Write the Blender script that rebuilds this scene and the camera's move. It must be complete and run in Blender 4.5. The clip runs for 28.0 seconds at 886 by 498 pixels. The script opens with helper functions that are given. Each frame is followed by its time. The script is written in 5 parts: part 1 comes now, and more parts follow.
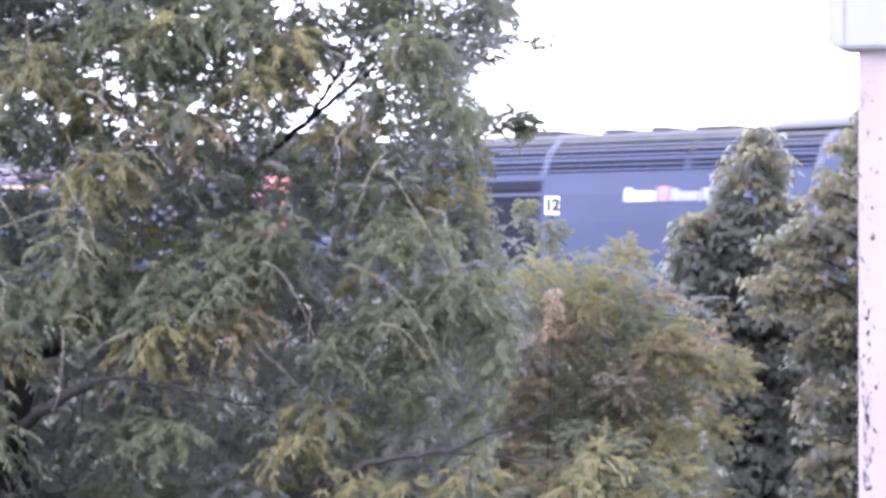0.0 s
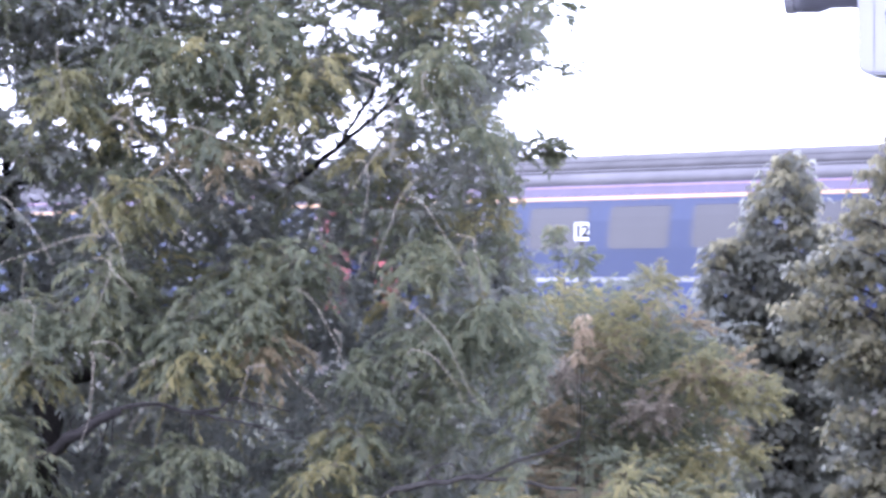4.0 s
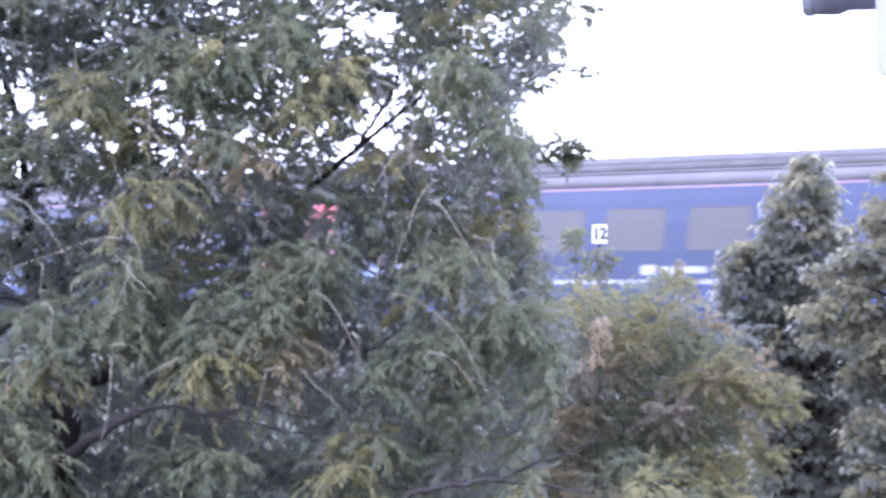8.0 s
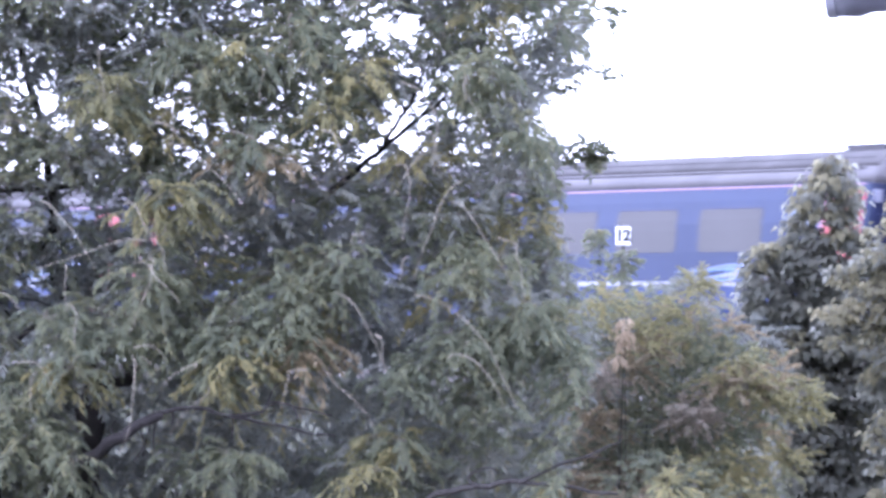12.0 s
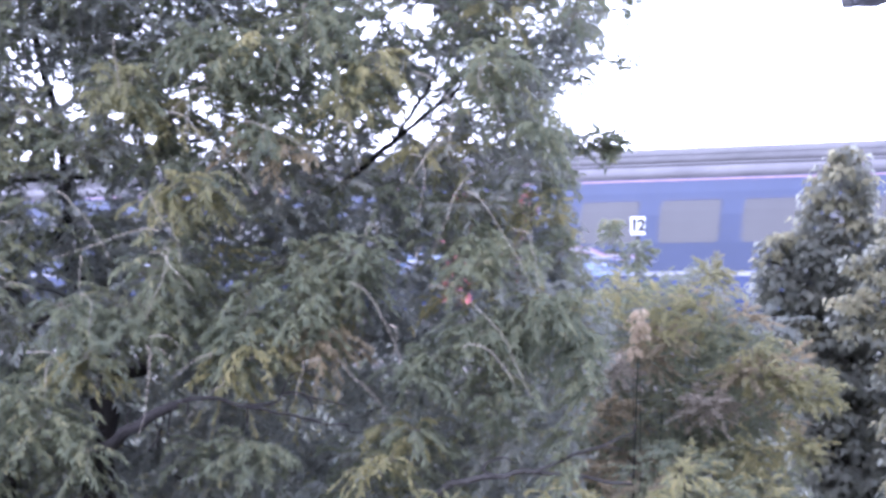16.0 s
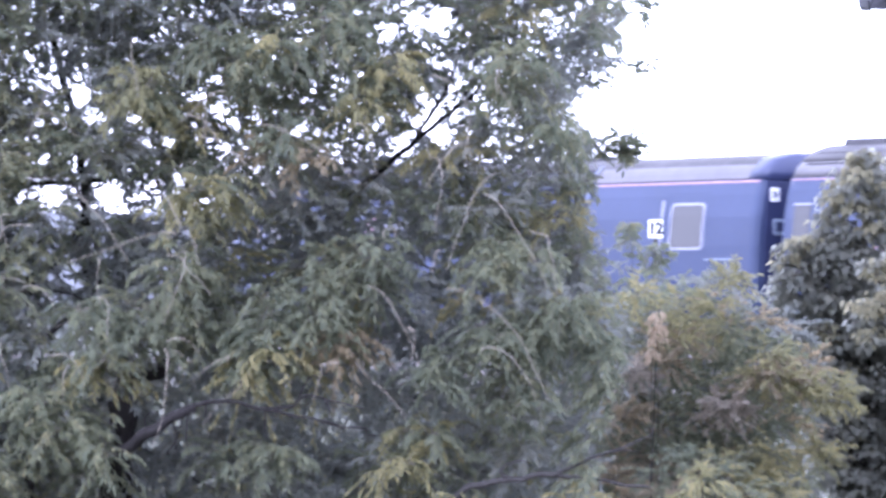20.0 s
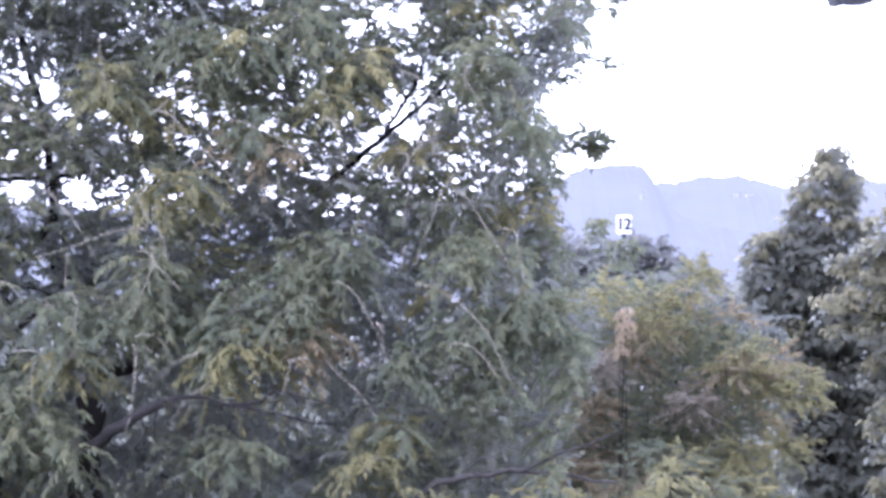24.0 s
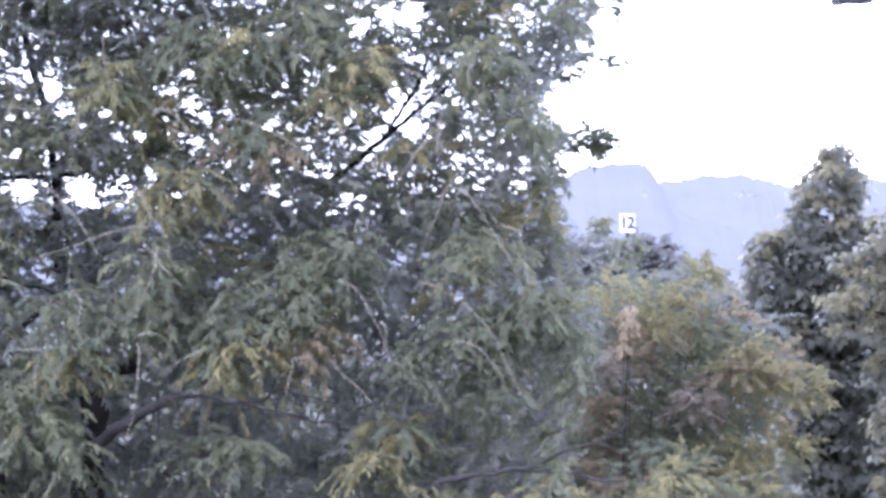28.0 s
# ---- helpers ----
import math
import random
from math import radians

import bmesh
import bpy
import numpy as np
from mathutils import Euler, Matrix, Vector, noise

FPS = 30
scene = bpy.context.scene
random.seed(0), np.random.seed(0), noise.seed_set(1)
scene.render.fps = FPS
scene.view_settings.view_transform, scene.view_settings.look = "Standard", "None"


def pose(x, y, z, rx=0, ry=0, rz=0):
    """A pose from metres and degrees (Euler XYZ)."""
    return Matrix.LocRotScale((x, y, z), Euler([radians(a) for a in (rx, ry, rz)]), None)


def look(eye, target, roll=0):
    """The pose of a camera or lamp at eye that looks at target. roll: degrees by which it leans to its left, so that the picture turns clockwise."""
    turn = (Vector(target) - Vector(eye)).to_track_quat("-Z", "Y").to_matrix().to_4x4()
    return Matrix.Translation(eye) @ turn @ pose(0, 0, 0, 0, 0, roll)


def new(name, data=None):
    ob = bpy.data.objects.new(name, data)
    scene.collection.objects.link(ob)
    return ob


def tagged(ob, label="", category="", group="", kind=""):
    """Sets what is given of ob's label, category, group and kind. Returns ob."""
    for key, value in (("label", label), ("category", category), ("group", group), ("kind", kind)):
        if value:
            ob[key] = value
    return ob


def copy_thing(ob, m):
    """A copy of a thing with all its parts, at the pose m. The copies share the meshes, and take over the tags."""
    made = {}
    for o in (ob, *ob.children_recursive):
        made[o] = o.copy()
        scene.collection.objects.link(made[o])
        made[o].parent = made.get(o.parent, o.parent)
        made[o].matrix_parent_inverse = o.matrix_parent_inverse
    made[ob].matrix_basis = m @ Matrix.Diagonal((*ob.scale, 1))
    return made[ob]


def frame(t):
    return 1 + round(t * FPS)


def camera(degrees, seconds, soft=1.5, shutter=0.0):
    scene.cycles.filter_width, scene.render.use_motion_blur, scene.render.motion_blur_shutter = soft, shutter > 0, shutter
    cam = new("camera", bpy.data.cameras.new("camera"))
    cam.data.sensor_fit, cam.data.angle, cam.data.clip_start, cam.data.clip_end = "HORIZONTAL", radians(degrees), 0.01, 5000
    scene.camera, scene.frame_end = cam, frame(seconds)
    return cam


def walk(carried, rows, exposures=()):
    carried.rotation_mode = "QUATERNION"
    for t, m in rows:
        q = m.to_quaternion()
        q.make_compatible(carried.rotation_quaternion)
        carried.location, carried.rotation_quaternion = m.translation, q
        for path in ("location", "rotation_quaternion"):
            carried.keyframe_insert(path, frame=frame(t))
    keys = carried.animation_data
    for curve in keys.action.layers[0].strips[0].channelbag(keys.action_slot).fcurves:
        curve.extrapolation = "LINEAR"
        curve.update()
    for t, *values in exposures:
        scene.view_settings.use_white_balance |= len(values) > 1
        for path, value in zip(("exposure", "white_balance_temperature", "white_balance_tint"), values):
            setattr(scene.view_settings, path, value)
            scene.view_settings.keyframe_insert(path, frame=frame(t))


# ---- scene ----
EYE = 4.49          # height of the eye over the gardens
RAIL = 2.95         # height of the rails
TURN = -52.6        # the line runs obliquely past
CANT = -2.5         # the track leans on its curve
PATH = [
    (0, -0.958, 0.200), (0.5, -0.933, 0.225), (1, -0.945, 0.324), (1.5, -0.908, 0.375), (2, -0.871, 0.487), (2.5, -0.771, 0.486),
    (3, -0.696, 0.535), (3.5, -0.597, 0.586), (5.5, -0.485, 0.524), (6, -0.485, 0.561), (6.5, -0.436, 0.586), (7, -0.373, 0.599),
    (7.5, -0.298, 0.574), (8, -0.274, 0.611), (8.5, -0.211, 0.648), (9, -0.174, 0.773), (9.5, -0.124, 0.860), (10, -0.075, 0.848),
    (10.5, -0.050, 0.822), (11, 0.000, 0.748), (11.5, 0.025, 0.685), (12, 0.063, 0.636), (12.5, 0.112, 0.598),
    (14.5, 0.137, 0.611), (15, 0.211, 0.555), (15.5, 0.249, 0.499), (16, 0.274, 0.492), (16.5, 0.336, 0.487), (17, 0.367, 0.480),
    (17.5, 0.423, 0.412), (18, 0.448, 0.436), (18.5, 0.473, 0.449), (19, 0.523, 0.462), (19.5, 0.542, 0.511), (20, 0.529, 0.536),
    (20.5, 0.516, 0.530), (21, 0.510, 0.535), (21.5, 0.485, 0.548), (23.5, 0.162, 0.542), (24, 0.075, 0.474),
    (24.5, 0.075, 0.449), (25, 0.081, 0.430), (25.5, 0.112, 0.436), (26, 0.162, 0.436), (26.5, 0.175, 0.399), (27, 0.212, 0.387),
    (27.5, 0.224, 0.424), (28, 0.124, 0.455),
]   # seconds, degrees to the left, degrees up
cam = camera(12.69, 28.0, soft=3.4, shutter=0.5)
walk(cam, [(t, pose(0, 0, EYE, 90 + up, 0, left)) for t, left, up in PATH],
     exposures=[(0.0, 1.15, 5720, 28), (3.0, 1.15, 5500, 29), (7.0, 1.16, 5290, 30), (21.0, 1.16, 5290, 30), (24.0, 1.18, 5330, 30), (28.0, 1.18, 5330, 30)])

# ---- sky and sun: a bright overcast ----
world = bpy.data.worlds.new("sky")
scene.world = world
world.use_nodes = True
wn, wl = world.node_tree.nodes, world.node_tree.links
wn.clear()
sky = wn.new("ShaderNodeTexSky")
sky.sky_type, sky.sun_disc = "NISHITA", False
sky.sun_elevation, sky.sun_rotation = radians(42), radians(215)
clear = wn.new("ShaderNodeBackground")
clear.inputs["Strength"].default_value = 0.06
wl.new(sky.outputs[0], clear.inputs["Color"])
cloud_noise = wn.new("ShaderNodeTexNoise")
cloud_noise.inputs["Scale"].default_value = 2.0
cloud_ramp = wn.new("ShaderNodeValToRGB")
cloud_ramp.color_ramp.elements[0].color = (0.86, 0.89, 1.0, 1)
cloud_ramp.color_ramp.elements[1].color = (1.0, 1.0, 1.0, 1)
cloud = wn.new("ShaderNodeBackground")
cloud.inputs["Strength"].default_value = 2.25
wl.new(cloud_noise.outputs["Fac"], cloud_ramp.inputs["Fac"])
wl.new(cloud_ramp.outputs["Color"], cloud.inputs["Color"])
both = wn.new("ShaderNodeAddShader")
wl.new(clear.outputs[0], both.inputs[0])
wl.new(cloud.outputs[0], both.inputs[1])
wout = wn.new("ShaderNodeOutputWorld")
wl.new(both.outputs[0], wout.inputs["Surface"])
sun = new("sun", bpy.data.lights.new("sun", "SUN"))
sun.data.energy, sun.data.angle, sun.data.color = 0.8, radians(40), (1.0, 0.96, 0.9)
sun.matrix_basis = look((-20, -28, 34), (0, 10, 0))


# ---- materials ----
def material(name, colour, rough=0.6, metal=0.0, vary=0.15, scale=3.0, bump=0.0, fine=40.0, island=0.0, spec=0.5):
    """A painted, stony or metal surface with stains at a large scale and grain at a small one."""
    m = bpy.data.materials.new(name)
    m.use_nodes = True
    n, l = m.node_tree.nodes, m.node_tree.links
    b = n["Principled BSDF"]
    b.inputs["Roughness"].default_value, b.inputs["Metallic"].default_value = rough, metal
    b.inputs["Specular IOR Level"].default_value = spec
    co = n.new("ShaderNodeTexCoord")
    big, small = n.new("ShaderNodeTexNoise"), n.new("ShaderNodeTexNoise")
    big.inputs["Scale"].default_value, small.inputs["Scale"].default_value = scale, fine
    big.inputs["Detail"].default_value = 5.0
    l.new(co.outputs["Object"], big.inputs["Vector"])
    l.new(co.outputs["Object"], small.inputs["Vector"])
    add = n.new("ShaderNodeMath")
    add.operation = "MULTIPLY_ADD"
    add.inputs[1].default_value = 0.35
    l.new(small.outputs["Fac"], add.inputs[0])
    l.new(big.outputs["Fac"], add.inputs[2])
    span = n.new("ShaderNodeMapRange")
    span.inputs["From Min"].default_value, span.inputs["From Max"].default_value = 0.35, 1.0
    span.inputs["To Min"].default_value, span.inputs["To Max"].default_value = 1 - vary, 1 + vary
    l.new(add.outputs[0], span.inputs["Value"])
    last = span.outputs[0]
    if island:
        geo = n.new("ShaderNodeNewGeometry")
        r = n.new("ShaderNodeMapRange")
        r.inputs["To Min"].default_value, r.inputs["To Max"].default_value = 1 - island, 1 + island
        l.new(geo.outputs["Random Per Island"], r.inputs["Value"])
        mul = n.new("ShaderNodeMath")
        mul.operation = "MULTIPLY"
        l.new(last, mul.inputs[0])
        l.new(r.outputs[0], mul.inputs[1])
        last = mul.outputs[0]
    sc = n.new("ShaderNodeVectorMath")
    sc.operation = "SCALE"
    sc.inputs[0].default_value = colour
    l.new(last, sc.inputs["Scale"])
    l.new(sc.outputs["Vector"], b.inputs["Base Color"])
    if bump:
        bu = n.new("ShaderNodeBump")
        bu.inputs["Strength"].default_value, bu.inputs["Distance"].default_value = bump, 0.02
        l.new(small.outputs["Fac"], bu.inputs["Height"])
        l.new(bu.outputs[0], b.inputs["Normal"])
    return m


def leaf_material(name, stops, rough=0.6, through_leaf=0.62):
    """Leaves: every leaf takes its own colour from the ramp, every clump shifts it a little."""
    m = bpy.data.materials.new(name)
    m.use_nodes = True
    n, l = m.node_tree.nodes, m.node_tree.links
    n.clear()
    geo, ob, co = n.new("ShaderNodeNewGeometry"), n.new("ShaderNodeObjectInfo"), n.new("ShaderNodeTexCoord")
    spots = n.new("ShaderNodeTexNoise")
    spots.inputs["Scale"].default_value = 1.6
    l.new(co.outputs["Object"], spots.inputs["Vector"])
    mix = n.new("ShaderNodeMath")
    mix.operation = "MULTIPLY_ADD"
    mix.inputs[1].default_value = 0.46
    l.new(geo.outputs["Random Per Island"], mix.inputs[0])
    part_b = n.new("ShaderNodeMath")
    part_b.operation = "MULTIPLY_ADD"
    part_b.inputs[1].default_value = 0.3
    l.new(ob.outputs["Random"], part_b.inputs[0])
    half = n.new("ShaderNodeMath")
    half.operation = "MULTIPLY"
    half.inputs[1].default_value = 0.4
    l.new(spots.outputs["Fac"], half.inputs[0])
    l.new(half.outputs[0], part_b.inputs[2])
    l.new(part_b.outputs[0], mix.inputs[2])
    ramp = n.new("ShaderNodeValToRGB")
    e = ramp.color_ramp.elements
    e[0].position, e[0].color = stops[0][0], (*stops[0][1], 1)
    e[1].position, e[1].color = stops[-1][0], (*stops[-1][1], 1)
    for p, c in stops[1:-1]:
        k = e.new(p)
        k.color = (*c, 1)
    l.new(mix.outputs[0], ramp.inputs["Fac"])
    b, tr, mx, out = n.new("ShaderNodeBsdfPrincipled"), n.new("ShaderNodeBsdfTranslucent"), n.new("ShaderNodeMixShader"), n.new("ShaderNodeOutputMaterial")
    b.inputs["Roughness"].default_value = rough
    b.inputs["Specular IOR Level"].default_value = 0.12
    mx.inputs["Fac"].default_value = through_leaf
    l.new(ramp.outputs["Color"], b.inputs["Base Color"])
    l.new(ramp.outputs["Color"], tr.inputs["Color"])
    l.new(b.outputs[0], mx.inputs[1])
    l.new(tr.outputs[0], mx.inputs[2])
    l.new(mx.outputs[0], out.inputs["Surface"])
    return m


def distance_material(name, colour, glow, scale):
    """Far woods, a plain backdrop: glowing colour stands for kilometres of bright damp air."""
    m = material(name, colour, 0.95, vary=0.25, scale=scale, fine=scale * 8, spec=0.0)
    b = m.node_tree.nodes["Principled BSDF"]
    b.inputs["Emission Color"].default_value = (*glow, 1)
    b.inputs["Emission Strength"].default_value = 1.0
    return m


BLUE = material("blue_vehicle_paint", (0.033, 0.044, 0.09), 0.36, spec=0.28, vary=0.12, scale=0.8, fine=9.0)
DARKBLUE = material("dark_blue_end_paint", (0.022, 0.028, 0.074), 0.45, vary=0.2, scale=1.2)
SILL = material("mid_blue_sill_paint", (0.018, 0.032, 0.105), 0.4, vary=0.25, scale=1.5)
RED = material("red_door_paint", (0.33, 0.062, 0.066), 0.4, vary=0.12, scale=1.5)
PINK = material("pink_line_paint", (0.29, 0.17, 0.215), 0.45, vary=0.15)
YELLOW = material("yellow_line_paint", (0.5, 0.30, 0.15), 0.4, vary=0.12)
MAUVE = material("mauve_band_paint", (0.075, 0.058, 0.10), 0.4, vary=0.15)
LINE = material("dulled_white_lining", (0.28, 0.285, 0.345), 0.45, vary=0.3, scale=2.5)
WHITE = material("white_paint", (0.7, 0.71, 0.74), 0.4, vary=0.1)
PALEBLUE = material("pale_blue_paint", (0.12, 0.21, 0.40), 0.4, vary=0.15)
MISTBLUE = material("misty_blue_paint", (0.2, 0.24, 0.36), 0.45, vary=0.25, scale=2.0)
PALERIB = material("dull_blue_grey_rib", (0.15, 0.17, 0.23), 0.45, vary=0.2)
ROOFGREY = material("grey_roof_paint", (0.10, 0.095, 0.103), 0.6, vary=0.3, scale=0.9, fine=7.0)
ROOFWORN = material("worn_power_car_roof", (0.05, 0.047, 0.049), 0.75, vary=0.5, scale=1.6, fine=12.0)
ROOFDARK = material("sooty_roof_metal", (0.045, 0.043, 0.048), 0.7, vary=0.4, scale=1.5)
GLASS = material("tinted_coach_glass", (0.062, 0.06, 0.062), 0.16, vary=0.12, scale=0.6, spec=0.3)
FROST = material("frosted_glass", (0.2, 0.24, 0.31), 0.3, vary=0.08)
# Also painted as shade in louvre gaps and the open window top.
SLAT = material("dark_louvre_metal_and_gap_shade", (0.009, 0.010, 0.019), 0.7, vary=0.2, spec=0.2)
UNDER = material("dirty_underframe", (0.035, 0.033, 0.032), 0.8, vary=0.4, scale=2.0, bump=0.4)
STEEL = material("worn_steel", (0.22, 0.2, 0.19), 0.4, metal=0.9, vary=0.3)
BALLAST = material("ballast_stone", (0.16, 0.145, 0.13), 0.9, vary=0.5, scale=6.0, bump=0.8, fine=25.0)
GRASS = material("rough_grass", (0.06, 0.063, 0.042), 0.95, vary=0.5, scale=0.15, bump=0.7, fine=6.0)
BARK = material("grey_brown_bark", (0.022, 0.02, 0.019), 0.9, spec=0.15, vary=0.4, scale=8.0, bump=0.9, fine=60.0)
TWIG = material("olive_brown_twig", (0.16, 0.15, 0.115), 0.85, spec=0.15, vary=0.3, scale=12.0)
GREYBARK = material("grey_weathered_bark", (0.05, 0.047, 0.044), 0.9, spec=0.15, vary=0.4, scale=8.0, bump=0.9, fine=60.0)
PALETWIG = material("pale_dry_twig", (0.27, 0.24, 0.19), 0.85, vary=0.3, scale=12.0)
RENDERED = material("flaking_cream_render", (0.30, 0.255, 0.258), 0.85, vary=0.1, scale=2.0, bump=0.15, fine=50.0)
CHIP = material("bare_patch_in_render", (0.17, 0.145, 0.13), 0.9, vary=0.35, scale=20.0, bump=0.5)
UPVC = material("white_plastic_board", (0.25, 0.25, 0.285), 0.3, vary=0.05, scale=4.0)
GUTTER = material("grey_plastic_gutter", (0.17, 0.17, 0.195), 0.4, vary=0.15, scale=6.0)
TILE = material("brown_roof_tile", (0.12, 0.075, 0.06), 0.85, vary=0.35, scale=5.0, bump=0.4)
BLACK = material("black_lettering", (0.015, 0.015, 0.017), 0.5, vary=0.2)
# Leaf ramps are paler than leaf colour: they carry the veil of bright haze.
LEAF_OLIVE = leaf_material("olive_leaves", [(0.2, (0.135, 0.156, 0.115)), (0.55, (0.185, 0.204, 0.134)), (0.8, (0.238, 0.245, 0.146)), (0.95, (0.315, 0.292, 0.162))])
# Paler and bluer still: haze put into the colour of shaded leaves.
LEAF_VEILED = leaf_material("haze_lifted_green_leaves", [(0.2, (0.21, 0.228, 0.212)), (0.6, (0.255, 0.268, 0.238)), (0.9, (0.31, 0.313, 0.255))])
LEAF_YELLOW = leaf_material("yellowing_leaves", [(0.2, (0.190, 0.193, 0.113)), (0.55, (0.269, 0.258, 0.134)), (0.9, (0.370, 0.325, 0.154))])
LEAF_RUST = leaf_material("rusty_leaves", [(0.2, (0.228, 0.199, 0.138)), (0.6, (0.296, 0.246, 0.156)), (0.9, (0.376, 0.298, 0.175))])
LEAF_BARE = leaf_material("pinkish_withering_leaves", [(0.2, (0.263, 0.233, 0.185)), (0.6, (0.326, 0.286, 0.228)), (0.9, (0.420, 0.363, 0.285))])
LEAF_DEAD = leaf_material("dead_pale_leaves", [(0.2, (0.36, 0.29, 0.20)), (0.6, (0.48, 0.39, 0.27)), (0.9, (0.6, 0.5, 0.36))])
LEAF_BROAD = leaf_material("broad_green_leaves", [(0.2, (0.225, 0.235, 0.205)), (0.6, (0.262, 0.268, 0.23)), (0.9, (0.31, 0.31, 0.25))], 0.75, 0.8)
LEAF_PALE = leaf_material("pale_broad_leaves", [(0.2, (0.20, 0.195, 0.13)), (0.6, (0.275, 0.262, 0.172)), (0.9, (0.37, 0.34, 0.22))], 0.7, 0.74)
# Grey put into the leaf colour as haze over the far bushes.
LEAF_HAZY = leaf_material("haze_greyed_leaves", [(0.2, (0.16, 0.165, 0.155)), (0.6, (0.195, 0.195, 0.18)), (0.9, (0.235, 0.225, 0.20))])
# Haze is put into both hill materials as a faint blue-grey glow.
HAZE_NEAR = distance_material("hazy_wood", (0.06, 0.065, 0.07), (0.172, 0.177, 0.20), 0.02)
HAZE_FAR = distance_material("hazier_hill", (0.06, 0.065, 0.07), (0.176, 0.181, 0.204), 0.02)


# ---- mesh helpers ----
def part(name, bm, mat, parent=None, label="", smooth=False):
    """Links a bmesh as one mesh object under its thing."""
    me = bpy.data.meshes.new(name)
    bm.to_mesh(me)
    bm.free()
    if smooth:
        me.polygons.foreach_set("use_smooth", [True] * len(me.polygons))
    me.materials.append(mat)
    ob = new(name, me)
    ob.parent = parent
    if label:
        ob["label"] = label
    return ob


def mesh_part(name, verts, faces, mat, parent=None, label="", smooth=False):
    me = bpy.data.meshes.new(name)
    me.from_pydata(verts, [], faces)
    if smooth:
        me.polygons.foreach_set("use_smooth", [True] * len(me.polygons))
    me.materials.append(mat)
    ob = new(name, me)
    ob.parent = parent
    if label:
        ob["label"] = label
    return ob


def thing(name, m, label, category, group="", kind=""):
    ob = new(name)
    ob.matrix_basis = m
    return tagged(ob, label, category, group, kind)


def box(bm, x0, x1, y0, y1, z0, z1, bevel=0.0):
    made = bmesh.ops.create_cube(bm, size=1.0, matrix=Matrix.Translation(((x0 + x1) / 2, (y0 + y1) / 2, (z0 + z1) / 2)) @ Matrix.Diagonal((x1 - x0, y1 - y0, z1 - z0, 1)))
    if bevel:
        edges = list({e for v in made["verts"] for e in v.link_edges})
        bmesh.ops.bevel(bm, geom=edges, offset=bevel, segments=2, affect="EDGES", profile=0.5)
    return bm


def tube(bm, pts, radii, sides=7):
    """A tapered limb through the points."""
    pts, radii = [Vector(p) for p in pts], [float(r) for r in radii]
    rings = []
    for i, p in enumerate(pts):
        way = (pts[min(i + 1, len(pts) - 1)] - pts[max(i - 1, 0)]).normalized()
        a = way.cross(Vector((0.31, 0.9, 0.12))).normalized()
        b = way.cross(a)
        rings.append([bm.verts.new(p + radii[i] * (math.cos(k * math.tau / sides) * a + math.sin(k * math.tau / sides) * b)) for k in range(sides)])
    for r, s in zip(rings, rings[1:]):
        for k in range(sides):
            bm.faces.new((r[k], r[(k + 1) % sides], s[(k + 1) % sides], s[k]))
    bm.faces.new(rings[0][::-1])
    bm.faces.new(rings[-1])
    return bm


def wander(a, b, n, sway, rng):
    """Points from a to b along a crooked line."""
    a, b = Vector(a), Vector(b)
    return [a.lerp(b, i / n) + (Vector(rng.normal(0, sway, 3)) if 0 < i < n else Vector()) for i in range(n + 1)]


def smooth_line(pts, n=4):
    """A rounded line through the points."""
    p = [Vector(q) for q in pts]
    p = [2 * p[0] - p[1]] + p + [2 * p[-1] - p[-2]]
    out = []
    for i in range(1, len(p) - 2):
        for k in range(n):
            t = k / n
            out.append(0.5 * (2 * p[i] + (p[i + 1] - p[i - 1]) * t + (2 * p[i - 1] - 5 * p[i] + 4 * p[i + 1] - p[i + 2]) * t * t + (3 * p[i] - p[i - 1] - 3 * p[i + 1] + p[i + 2]) * t ** 3))
    return out + [p[-2]]


# ---- ground, line and distance ----
ALONG = Vector((math.cos(radians(TURN)), math.sin(radians(TURN)), 0))
ACROSS = Vector((-ALONG.y, ALONG.x, 0))
MARK = Vector((3.67, 70.6, 0)) + 1.37 * ACROSS     # a point on the track's centre line


def on_line(s, off=0.0, z=0.0):
    return MARK + s * ALONG + off * ACROSS + Vector((0, 0, z))


def ground():
    n, size = 60, 3000.0
    c = [size * math.copysign(abs(i / n * 2 - 1) ** 2.2, i - n / 2) for i in range(n + 1)]
    verts = [(x, y, -0.15 + 0.12 * noise.noise((x * 0.05, y * 0.05, 0))) for y in c for x in c]
    faces = [(j * (n + 1) + i, j * (n + 1) + i + 1, (j + 1) * (n + 1) + i + 1, (j + 1) * (n + 1) + i) for j in range(n) for i in range(n)]
    tagged(mesh_part("ground", verts, faces, GRASS), "rough green grass and scrub ground", "ground", kind="structure")


